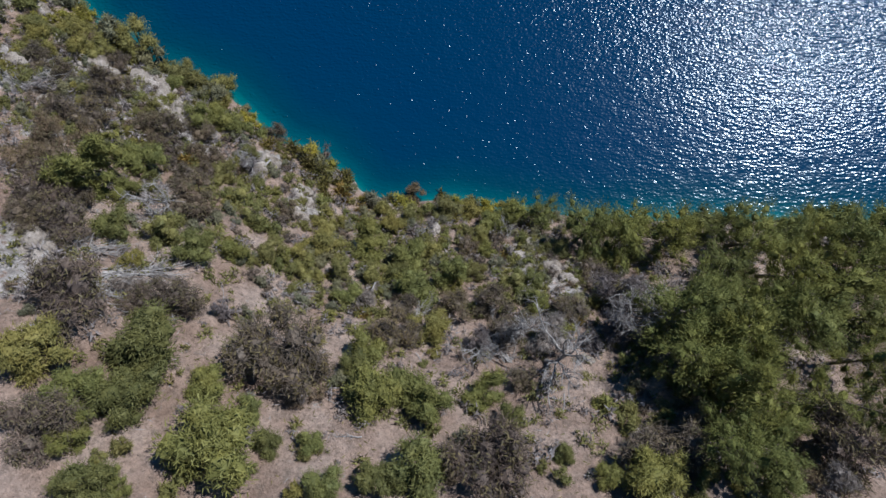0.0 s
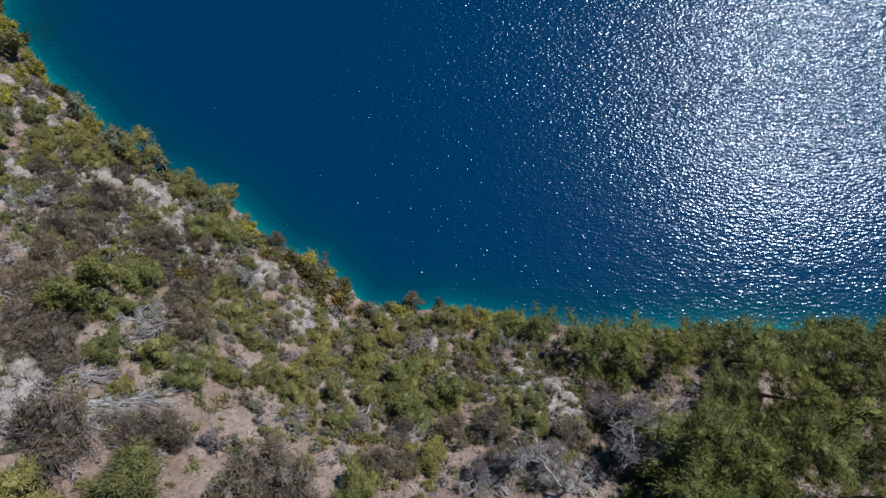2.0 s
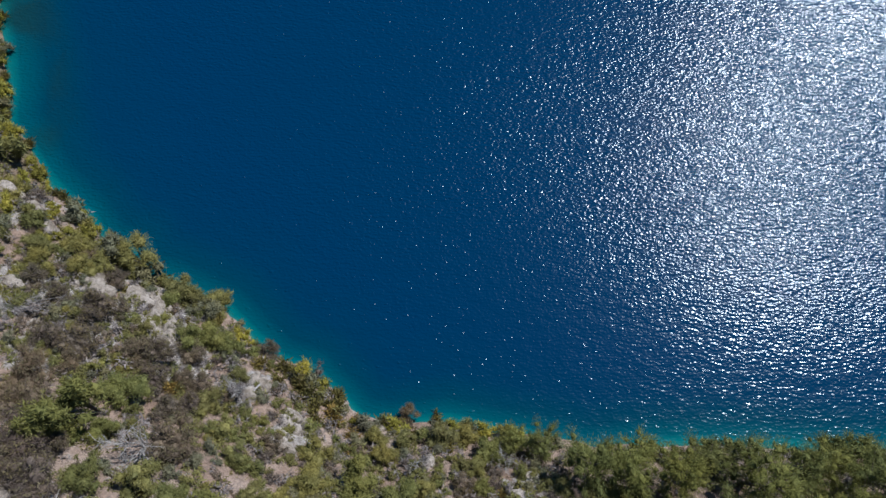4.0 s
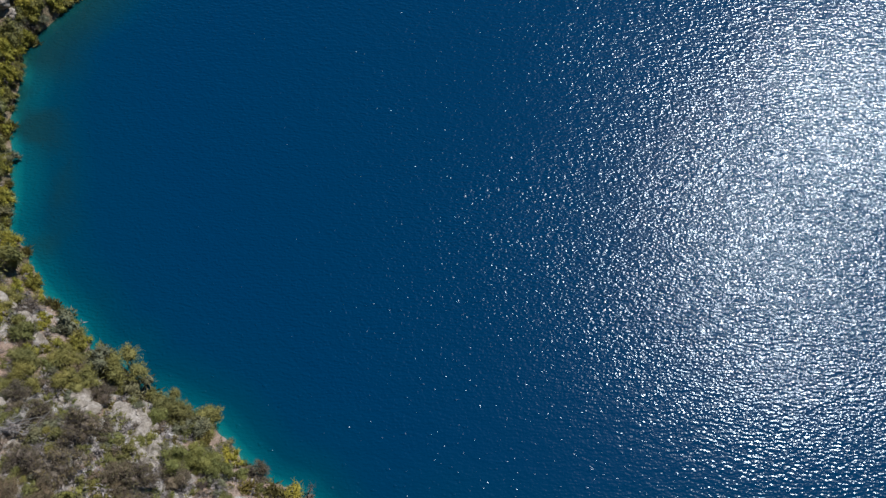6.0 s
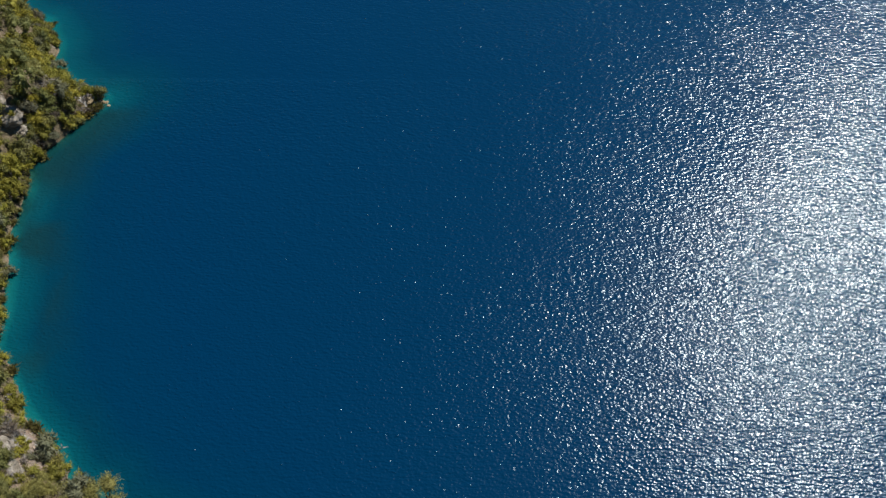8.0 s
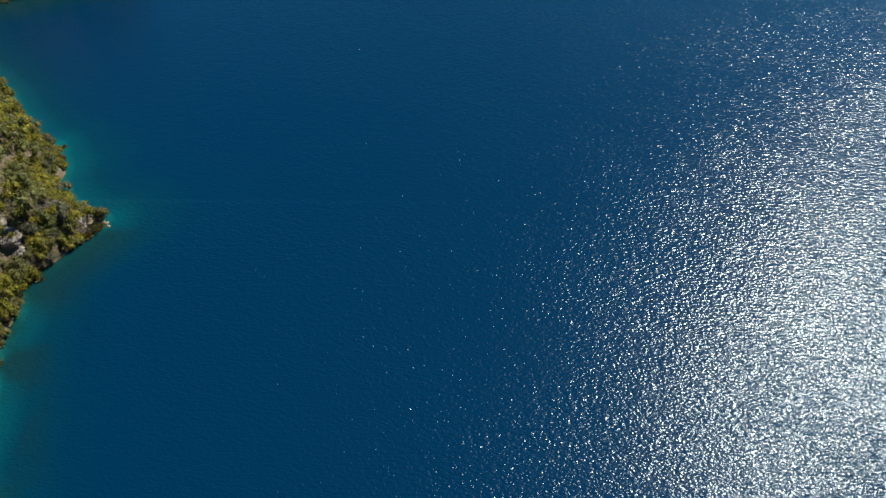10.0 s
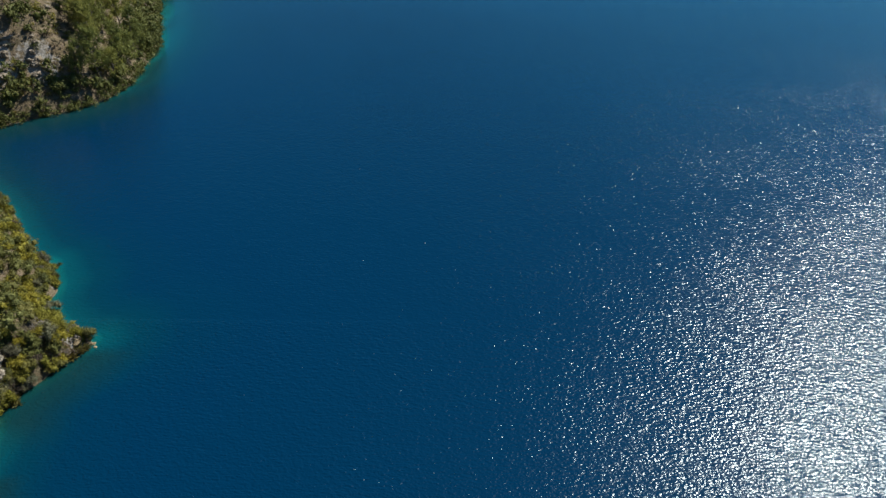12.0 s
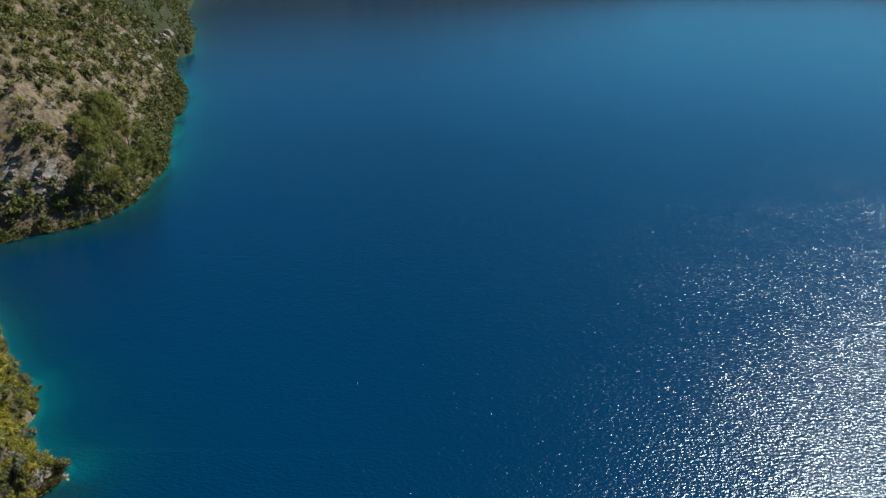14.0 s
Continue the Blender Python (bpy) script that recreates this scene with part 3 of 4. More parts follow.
def sheet(xs, ys, height):
    gx, gy = np.meshgrid(xs, ys)
    x, y = gx.ravel(), gy.ravel()
    n, m = len(xs), len(ys)
    k = np.arange(n * m).reshape(m, n)
    faces = np.stack([k[:-1, :-1], k[:-1, 1:], k[1:, 1:], k[1:, :-1]], -1).reshape(-1, 4)
    return x, y, np.stack([x, y, height(x, y)], 1), faces


# ---- plants and rocks of the near slope: x, y, radius ----
OLIVE_WEST = [
    (-24.6, 18.9, 0.92), (-23.1, 19.6, 1.07), (-21.1, 17.9, 1.04), (-19.8, 19.3, 1.44), (-16.6, 17.0, 1.19),
    (-15.3, 16.1, 0.97), (-14.0, 15.9, 1.16), (-23.5, 17.7, 0.98), (-21.8, 18.0, 0.99), (-13.2, 5.2, 1.13), (-10.8, 7.8, 0.79),
    (-6.5, 4.9, 1.05), (-8.6, 4.4, 0.85), (-13.6, 3.5, 0.68), (-14.5, -0.2, 1.28), (-12.9, -3.0, 0.89), (-9.7, 6.4, 0.76),
    (-11.9, 9.1, 0.81), (-11.4, 11.0, 0.69),
]
OLIVE_MIDDLE = [
    (-3.3, 7.5, 0.83), (-1.7, 7.6, 0.76), (-6.4, 6.6, 0.96), (-5.1, 3.3, 0.85), (-2.9, 6.6, 0.81), (0.3, 7.5, 0.84),
    (1.7, 7.7, 0.77), (-0.6, 0.4, 1.03), (-6.7, 3.3, 0.78), (-7.4, 4.2, 0.72), (-3.5, 3.3, 0.85), (-0.7, 4.7, 0.61),
    (2.2, 5.9, 0.73), (3.7, 2.7, 0.72), (6.5, 4.8, 0.79), (1.7, 3.4, 0.74), (8.7, 4.4, 0.96),
]
BROWN_WEST = [
    (-21.7, 15.2, 1.12), (-19.0, 14.3, 1.44), (-18.6, 12.2, 1.2), (-20.4, 12.5, 1.23), (-19.7, 10.3, 1.31), (-15.6, 12.1, 1.36),
    (-16.2, 11.7, 1.02), (-15.0, 10.5, 1.08), (-18.7, 10.9, 1.0), (-19.6, 8.7, 1.09), (-18.5, 8.5, 0.93), (-14.1, 12.4, 1.05),
    (-13.3, 10.3, 1.0), (-20.1, 17.1, 0.98), (-10.8, 13.1, 0.92), (-17.7, 6.6, 1.64), (-16.3, 5.0, 1.43), (-17.8, 5.4, 1.12),
    (-16.8, 6.5, 1.02), (-12.4, 6.9, 1.48), (-12.9, 9.0, 0.96), (-23.3, 16.3, 0.96), (-13.8, 8.8, 0.8), (-18.3, 14.6, 0.83),
]
BROWN_SOUTH = [
    (-14.3, 1.8, 1.83), (-11.1, 1.9, 1.37), (-8.6, 7.0, 0.79), (-6.6, -0.6, 2.17), (-13.6, -2.6, 1.39), (-2.1, 0.2, 1.19),
    (2.1, 1.7, 1.08), (0.4, 1.5, 0.94), (1.5, 4.8, 0.77), (3.0, 0.4, 1.05), (6.2, 1.2, 0.84), (-5.5, -1.1, 1.29),
    (1.8, -4.4, 1.76), (0.3, -4.6, 0.74), (3.4, -2.0, 0.67), (8.2, -4.5, 1.56), (14.9, -4.4, 1.88), (10.3, -3.7, 0.97),
    (13.7, -5.0, 0.99), (8.3, 3.3, 0.85), (-1.7, 1.4, 0.8), (-12.5, 1.7, 0.76), (-1.8, 9.2, 0.72),
]
GREEN_WEST = [
    (-16.6, 8.4, 1.53), (-14.3, 13.0, 1.07), (-13.4, 13.4, 0.91), (-12.4, 12.9, 0.9), (-15.8, 9.7, 1.13), (-14.9, 5.2, 1.05),
    (-11.3, 4.1, 0.89), (-10.0, 4.3, 0.84), (-11.1, -0.1, 1.71), (-13.0, -1.6, 1.02), (-11.3, -2.0, 1.23), (-8.4, -3.5, 1.59),
    (-9.1, -1.6, 0.8), (-7.5, -2.7, 0.63), (-6.6, -3.8, 0.66), (-5.0, -3.9, 0.55), (-11.6, -4.5, 1.06), (-10.9, -4.7, 0.54),
    (-12.8, -3.1, 0.84), (-16.7, 16.1, 0.78), (-15.7, 7.4, 0.76),
]
GREEN_MIDDLE = [
    (-3.9, 5.0, 1.21), (-1.8, 4.3, 1.17), (3.3, 6.9, 1.0), (0.5, 3.3, 1.01), (-1.2, 2.4, 1.04), (-2.3, 3.3, 0.86),
    (-4.4, 2.1, 0.75), (4.9, 1.8, 0.85), (-3.4, -0.5, 0.97), (-3.0, -2.2, 1.24), (-1.6, -2.0, 1.14), (-0.7, -2.5, 1.13),
    (1.6, -2.3, 0.94), (2.6, -3.2, 0.75), (-0.9, -4.9, 1.14), (-2.5, -5.0, 0.83), (-4.3, -5.1, 0.83), (4.6, -4.5, 0.47),
    (7.7, -5.3, 1.2), (6.0, -5.3, 0.65), (12.1, -5.5, 0.94), (2.4, 4.8, 0.71), (4.6, 3.0, 0.74), (-3.8, -1.2, 0.83),
]
YELLOW_SHORE = [
    (-18.4, 17.8, 0.81), (-9.7, 11.9, 0.81), (-8.3, 10.7, 0.89), (-7.6, 10.0, 0.8), (-7.2, 9.0, 0.79), (-6.2, 10.4, 0.74),
    (-6.8, 10.7, 0.64), (-4.6, 8.4, 0.62), (-10.8, 11.8, 0.62), (-9.1, 11.7, 0.64), (-3.2, 8.6, 0.61), (-0.0, 8.7, 0.62),
]
PINE_SHORE = [
    (6.0, 7.4, 1.27), (8.1, 5.7, 1.6), (10.2, 5.3, 1.78), (12.8, 5.3, 1.66), (15.0, 6.1, 1.66), (16.8, 5.1, 2.03),
    (21.5, 5.9, 1.69), (23.2, 5.1, 2.03), (21.1, 4.4, 1.26), (4.2, 7.4, 0.85), (20.0, 6.1, 1.48), (16.6, 6.1, 1.42),
]
PINE_SLOPE = [
    (12.3, 1.6, 2.14), (14.6, 1.3, 1.77), (12.0, -0.3, 2.02), (15.9, -0.1, 2.0), (18.6, 1.5, 2.33), (17.5, 3.1, 1.79),
    (20.1, 0.7, 1.74), (11.3, -1.9, 1.75), (12.0, -1.2, 1.83), (12.1, -2.6, 1.61), (13.1, -3.4, 1.48), (18.0, -1.5, 1.59),
    (10.6, -3.9, 1.28), (11.7, -4.4, 1.4), (15.0, 3.5, 1.61), (22.7, 3.0, 1.58), (14.9, -2.5, 1.46), (17.4, -3.1, 1.26),
]
DEAD = [
    (4.6, -1.1, 1.6), (-13.6, 6.5, 1.33), (1.7, -0.1, 1.14), (9.5, 1.4, 1.86), (3.7, 6.4, 0.83), (-11.0, 9.8, 1.0),
    (-0.8, 6.2, 0.8), (3.2, -0.2, 1.1), (10.2, 1.0, 1.4), (9.0, 0.3, 1.2), (2.4, 0.4, 1.0),
]
DEAD_SHRUBS = [
    (9.1, 2.0, 1.73), (8.3, 0.3, 1.3), (3.0, -0.0, 0.97), (1.7, -0.2, 0.76), (4.6, -0.2, 1.22), (-11.1, 10.0, 0.84),
    (-18.2, 6.3, 0.8), (-17.9, 7.5, 0.9), (7.1, -0.4, 0.67), (-3.8, 1.8, 0.67), (-9.5, 1.4, 0.57), (-13.0, 2.3, 0.78),
    (10.3, -3.4, 0.74), (14.4, -5.4, 1.0),
]
ORANGE_SHRUBS = [
    (-6.2, 9.1, 0.85), (-4.8, 7.7, 0.65), (-3.7, 1.0, 0.52), (6.7, 0.6, 0.59), (3.5, 4.4, 0.56), (-14.2, 9.7, 0.74),
    (-4.6, 8.6, 0.64), (-5.1, 6.6, 0.56),
]
FAR_ROCKS = [
    (-116.8, 298.7, 5.59), (-113.0, 275.0, 4.19), (-114.5, 297.2, 3.97), (-88.1, 216.9, 3.47), (-89.8, 215.1, 2.69),
    (-64.8, 117.0, 1.64), (-65.7, 115.6, 1.42), (-68.7, 112.0, 1.41), (-64.0, 116.3, 1.31), (-95.3, 225.1, 2.41),
    (-79.3, 181.2, 1.78), (-68.9, 114.8, 1.32),
]
FALLEN = [
    (-15.6, 4.2, 0.82), (-13.3, 2.5, 1.19), (-6.5, 2.3, 0.7), (-3.8, 2.0, 0.83), (-9.7, 1.6, 0.65), (-11.1, 10.4, 1.03),
    (-10.7, 9.7, 1.19), (-0.9, -1.1, 0.5), (4.9, -3.1, 0.6), (-3.7, -3.8, 0.55), (2.9, -1.1, 0.77), (-18.7, 6.6, 0.89),
    (8.3, 0.3, 1.13), (14.4, -5.7, 1.14),
]
ROCKS = [
    (-18.2, 15.8, 0.87), (-17.3, 15.3, 0.96), (-16.3, 14.2, 0.93), (-15.6, 12.9, 0.81), (-21.2, 16.7, 1.18),
    (-20.4, 16.2, 0.87), (-22.4, 17.7, 0.8), (-8.4, 8.7, 0.78), (-8.0, 7.9, 0.68), (-8.1, 6.8, 0.65), (4.4, 4.3, 0.78),
    (4.7, 3.8, 0.62), (5.9, 3.5, 0.92), (6.8, 2.8, 0.77), (-10.7, 9.7, 0.85), (-10.1, 10.4, 0.7), (6.5, -1.2, 0.53),
    (5.3, 5.2, 0.65), (-17.5, 4.1, 0.83), (-16.8, 3.3, 0.8), (-24.2, 15.9, 0.78), (-0.4, 6.0, 0.65), (7.6, -4.0, 0.48),
]

ROCKY = [(-14.5, 11.3, 1.5), (-20.0, 12.6, 2.6), (-17.5, 15.6, 2.2), (-16.2, 13.8, 1.6), (-21.5, 17.0, 2.2), (-24.7, 15.5, 2.2), (-8.0, 7.7, 1.2), (5.0, 4.0, 1.8), (6.6, 2.9, 1.3), (-10.8, 10.4, 1.2),
         (-17.6, 3.6, 2.3), (-32.8, 56.6, 1.4), (-64.5, 115.5, 2.3), (-68.6, 113, 1.8), (-86, 188, 3), (-78, 160, 2.5), (-92, 225, 4), (-27.5, 22, 2.2)]
x, y, v, f = sheet(np.concatenate([graded(-2500, -120, -119, -119, 1.5, 1.12)[:-1], lines((-118.5, -46, 1.45)), graded(-46, -46, 30, 2500, 0.55, 1.085)]),
                   np.concatenate([graded(-2500, -12, 66, 66, 0.55, 1.10)[:-1], lines((66, 92, 0.9), (92, 232, 1.4)), graded(232, 232, 234, 2500, 1.5, 1.08)]), ground_height)
me = mesh_of("ground", v, f, SOIL, True)
rocky = np.zeros(len(x))
for rx, ry, rr in ROCKY:
    rocky = np.maximum(rocky, 1.15 - np.hypot(x - rx, y - ry) / rr)
for rx, ry, rr in FAR_ROCKS:
    rocky = np.maximum(rocky, 1.15 - np.hypot(x - rx, y - ry) / rr - 0.12)
rocky = np.clip(rocky, 0, 0.38) + np.clip(1 - np.abs(v[:, 2] - 0.1) / 0.6, 0, 0.06)
me.attributes.new("rocky", "FLOAT", "POINT").data.foreach_set("value", rocky.astype(np.float32))
wooded = np.clip((y - 62) / 20, 0, 0.85) - 0.35 * np.clip((y - 108) / 6, 0, 1) * np.clip((128 - y) / 6, 0, 1) + np.clip((y - 180) / 60, 0, 0.2)
wooded = wooded * np.where((y > 100) & (y < 240), np.clip(0.9 - 1.4 * vnoise(x, y, 9, 33), 0.15, 1), 1)
wooded = np.maximum(wooded, np.clip((-26 - x) / 3, 0, 0.8) * np.clip((y - 22) / 4, 0, 1))
wooded = np.maximum(wooded, np.clip((np.abs(x) - 60) / 30, 0, 0.8))
forest = np.maximum(np.clip((y - 235) / 60, 0, 1), np.clip((x - 60) / 60, 0, 1))
me.attributes.new("forest", "FLOAT", "POINT").data.foreach_set("value", forest.astype(np.float32))
me.attributes.new("wooded", "FLOAT", "POINT").data.foreach_set("value", wooded.astype(np.float32))
tagged(new("ground", me), "steep crater slope of dry soil, litter and pale limestone", "ground", kind="structure")

x, y, v, f = sheet(graded(-270, -46, 30, 620, 0.6, 1.08), graded(5, 5, 66, 830, 0.6, 1.07), lambda a, b: a * 0)
me = mesh_of("water", v, f, water_material(), True)
shelf = np.interp(y, [8.5, 12, 16, 24, 34, 50, 57, 63, 80, 120, 160], [4.8, 5.2, 4.6, 3.8, 2.4, 2.4, 1.8, 1.8, 2.4, 1.7, 1.0])
off = np.clip(-shelf * shore_distance(x, y) + 0.5 * vnoise(x, y, 6, 11) + 0.9 * vnoise(x, y, 14, 12), 0, 30) / 30
me.attributes.new("offshore", "FLOAT", "POINT").data.foreach_set("value", off.astype(np.float32))
inshore = -shore_distance(x, y)
weedy_shaded = np.clip(1.3 * vnoise(x, y, 3.4, 21) + 0.6 * vnoise(x, y, 1.5, 22) + 0.28, 0, 0.85) * np.interp(inshore, [0, 0.3, 2.5, 5.5], [0.5, 1, 0.8, 0])
# shade under the far cove's bank, painted into the water colour
weedy_shaded = np.maximum(weedy_shaded, np.interp(inshore, [0, 2, 10], [0.9, 0.8, 0]) * np.interp(y, [98, 103, 118, 126], [0, 1, 1, 0]))
weedy_shaded = weedy_shaded * np.clip((y - 22) / 6, 0, 1) * np.clip((-22 - x) / 4, 0, 1) * np.where((y > 55) & (y < 92), 0.15, 1)
# painted shade on the water along the headland's south side
weedy_shaded = np.maximum(weedy_shaded, np.interp(inshore, [0, 2.2, 6], [0.8, 0.75, 0]) * np.interp(y, [44, 47, 55, 56.3], [0, 1, 1, 0]) * (x < -25))
me.attributes.new("weedy_shaded", "FLOAT", "POINT").data.foreach_set("value", weedy_shaded.astype(np.float32))
me.attributes.new("open_lake", "FLOAT", "POINT").data.foreach_set("value", np.clip((y - 24) / 50, 0, 0.6).astype(np.float32))
ruffled = np.interp(y + 0.15 * x + 9 * vnoise(x, y, 60, 13) + 3 * vnoise(x, y, 18, 14), [9, 14, 20, 32, 50, 75, 120, 155, 190, 240], [0.42, 0.64, 0.93, 1.12, 1.22, 1.18, 1.02, 0.86, 0.46, 0.3])
ruffled = ruffled * np.where(y > 60, np.clip(0.35 - shore_distance(x, y) / 80, 0.35, 1), 1)
ruffled = ruffled * (0.85 + 0.15 * vnoise(x, y, 9, 15))
me.attributes.new("ruffled", "FLOAT", "POINT").data.foreach_set("value", ruffled.astype(np.float32))
tagged(new("water", me), "deep blue rippled lake water, turquoise at its edge", "lake", kind="structure")


rng = np.random.default_rng(7)
TAKEN = []


def put(protos, x, y, r, tall=1.0, lift=0.0, group=""):
    """A copy of one of the protos with its foot on the ground, turned and sized at random."""
    z = float(ground_height(x, y))
    z = max(z, 0.05)
    m = pose(x, y, z + lift * r - 0.05, rng.uniform(-6, 6), rng.uniform(-6, 6), rng.uniform(0, 360)) @ Matrix.Diagonal((r * rng.uniform(0.8, 1.2), r * rng.uniform(0.8, 1.2), r * tall * rng.uniform(0.9, 1.1), 1))
    ob = copy_thing(protos[rng.integers(len(protos))], m)
    TAKEN.append((x, y, r))
    return tagged(ob, group=group) if group else ob


green = [shrub_proto("green_shrub", s, GREEN, 7200, 0.082, 1.9, "dense rounded green shrub rooted on the dry slope", n_lobes=k) for s, k in ((1, 9), (2, 12), (3, 7), (4, 10))]
olive = [shrub_proto("olive_shrub", s, OLIVE, 6200, 0.078, 1.8, "open olive green shrub among litter on the slope", n_lobes=k) for s, k in ((11, 8), (12, 10), (13, 7))]
small_green = [shrub_proto("green_shrub", s, GREEN, 760, 0.2, 1.8, "small green shrub rooted on the dry slope", n_lobes=k) for s, k in ((5, 6), (6, 7), (7, 5))]
small_olive = [shrub_proto("olive_shrub", s, OLIVE, 700, 0.195, 1.7, "small olive shrub among litter on the slope", n_lobes=k) for s, k in ((14, 6), (15, 5), (16, 7))]
small_brown = [shrub_proto("dry_shrub", s, DRY, 640, 0.2, 1.6, "small dry grey-brown shrub on the slope", twiggy=True, n_lobes=k) for s, k in ((24, 5), (25, 6), (26, 7))]
brown = [shrub_proto("dry_shrub", s, DRY, 5600, 0.1, 1.8, "half-dead grey-brown twiggy shrub on the slope", twiggy=True, n_lobes=k) for s, k in ((21, 9), (22, 12), (23, 8))]
for ob, (seed, lobe_count), k in zip(brown, ((21, 9), (22, 12), (23, 8)), (31, 32, 33)):
    extra, lobes = np.random.default_rng(k), lobes_of(np.random.default_rng(seed), lobe_count, 1.8)
    pick = lobes[extra.integers(0, len(lobes), 1100)]
    spot = unit(extra.normal(size=(1100, 3)) + np.array([0, 0, 0.5]))
    out = pick[:, :3] + spot * pick[:, 3:4] * extra.uniform(0.8, 1.15, (1100, 1))
    out[:, 2] = np.maximum(out[:, 2], 0.05)
    part("live_foliage", mesh_of("live_foliage", *blades(extra, out, unit(extra.normal(size=(1100, 3)) + 0.5 * spot), 0.11, 0.017, face=0.5 * spot), BROWN_OLIVE), ob, "sparse brown-olive leaves")
tuft = [tuft_proto("yellow_shrub", s, "low yellow-green shrub at the edge of the lake", YELLOW) for s in (41, 42)]
orange = [tuft_proto("orange_shrub", s, "low withering orange shrub on the slope", ORANGE) for s in (43, 44)]
pine = [pine_proto("pine_tree", s, "dark green pine-like tree with feathery upswept sprays", 9000, 3.0, 0.8) for s in (51, 52, 53, 54)]
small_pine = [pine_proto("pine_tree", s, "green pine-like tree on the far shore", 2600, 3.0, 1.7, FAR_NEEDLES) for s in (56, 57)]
shore_pine = [pine_proto("pine_tree", s, "low dark green pine-like tree leaning over the water", 2600, 3.0, 1.7) for s in (58, 59)]
grey_green = [shrub_proto("grey_green_shrub", s, GREY_GREEN, 780, 0.19, 1.8, "soft grey-green shrub on the slope above the lake", n_lobes=k) for s, k in ((81, 6), (82, 7), (83, 5))]
bank = [shrub_proto("bank_shrub", s, YELLOW_GREEN, 740, 0.195, 1.8, "bright yellow-green shrub leaning over the water", n_lobes=k) for s, k in ((84, 6), (85, 7), (86, 8))]
twigs = [shrub_proto("dead_shrub", s, GREY_TWIGS, 5200, 0.10, 1.9, "leafless pale grey dead shrub on the slope", twiggy=True, n_lobes=k) for s, k in ((91, 7), (92, 9))]
dead = [dead_tree_proto("dead_tree", s, "bare weathered grey dead tree on the slope") for s in (61, 62, 63)]
brush = [brush_proto("dead_brush", s, "fan of bleached dead branches lying on the slope") for s in (75, 76, 77)]
fallen = [fallen_proto("fallen_branch", s, "bleached fallen branch lying on dry soil") for s in (71, 72, 73)]
rocks = [rock_mesh(s) for s in (1, 2, 3, 4, 5)]
ochre = [rock_mesh(s, 3, OCHRE_ROCK) for s in (6, 7)]
tan = [rock_mesh(s, 3, TAN_ROCK) for s in (8, 9, 10)]


def put_rock(x, y, r, sink=0.15, flat=1.0, name="limestone_rock", label="pale weathered limestone rock jutting from the slope", group="limestone outcrops", of=rocks):
    ob = new(name, of[rng.integers(len(of))])
    z = max(float(ground_height(x, y)), -0.1)
    ob.matrix_basis = pose(x, y, z - sink * r, rng.uniform(-15, 25), rng.uniform(-12, 12), rng.uniform(0, 360)) @ Matrix.Diagonal((r, r, r * flat * rng.uniform(0.8, 1.1), 1))
    return tagged(ob, label, "rock", group)


def ledge(x, y, reach, count):
    """A broken band of bedrock along the contour of the far slope."""
    for k in range(count):
        a, b = x + rng.normal() * reach * 0.3, y + rng.normal() * reach
        r = reach * rng.uniform(0.35, 0.6)
        ob = new("rock_ledge", tan[rng.integers(len(tan))])
        ob.matrix_basis = pose(a, b, max(float(ground_height(a, b)), 0) - 0.4 * r, rng.uniform(-10, 10), rng.uniform(15, 35), rng.uniform(60, 110)) @ Matrix.Diagonal((r * 1.5, r * 0.8, r * rng.uniform(0.7, 1.1), 1))
        tagged(ob, "pale broken limestone ledge in the far slope", "rock", "limestone ledges")


for some, kind in ((GREEN_WEST, green), (GREEN_MIDDLE, green), (OLIVE_WEST, olive), (OLIVE_MIDDLE, olive), (BROWN_WEST, brown), (BROWN_SOUTH, brown)):
    for a, b, r in some:
        put(kind, a, b, r * (1.05 if some is BROWN_WEST else 1.12), 1.7 if (a, b) == (-16.6, 8.4) else 0.92, 0.04)
for a, b, r in DEAD_SHRUBS:
    put(twigs, a, b, r, 1.15)
for a, b, r in ORANGE_SHRUBS:
    put(orange, a, b, r)
for a, b, r in YELLOW_SHORE:
    put(tuft, a, b, r * 1.1)
for a, b, r in ((-20.7, 19.6, 1.25), (-14.3, 15.6, 0.95), (-24.4, 22.4, 1.0), (-21.6, 19.9, 0.8), (-15.2, 15.9, 0.8)):
    put(grey_green, a, b, r, 1.3)
for a, b, r in PINE_SHORE:
    put(pine, a, b, r * 0.92, rng.uniform(0.75, 1.1), group="trees along the shore")
for a, b, r in PINE_SLOPE:
    put(pine, a, b, r * 0.86, rng.uniform(0.8, 1.5), group="trees on the slope")
for a, b, r in ((10.6, 0.6, 1.7), (11.0, -1.0, 1.6), (11.8, 0.9, 1.7)):
    put(pine, a, b, r, 1.3, group="trees on the slope")
for a, b, r in DEAD:
    put(dead, a, b, r * 1.1, 1.15)
for a, b, r in ROCKS:
    put_rock(a, b, r * 0.8)
for (ax, ay), (bx, by), count, size in (((-18.9, 16.6), (-15.5, 12.7), 15, 0.75), ((-22.9, 17.7), (-20.6, 16.2), 8, 0.6), ((-10.2, 10.9), (-11.8, 10.2), 6, 0.5),
                                        ((-7.7, 8.2), (-8.0, 7.0), 5, 0.55), ((4.2, 4.6), (7.4, 2.9), 11, 0.42), ((-17.9, 3.9), (-16.6, 2.9), 6, 0.75), ((7.6, 3.9), (9.6, 3.4), 4, 0.4)):
    for k in range(count):
        f = (k + rng.random()) / count
        put_rock(ax + (bx - ax) * f + rng.normal() * 0.3, ay + (by - ay) * f + rng.normal() * 0.3, size * rng.uniform(0.6, 1.15), 0.35, 0.8)
for a, b, r in FAR_ROCKS:
    ledge(a, b, r * 0.8, 6)
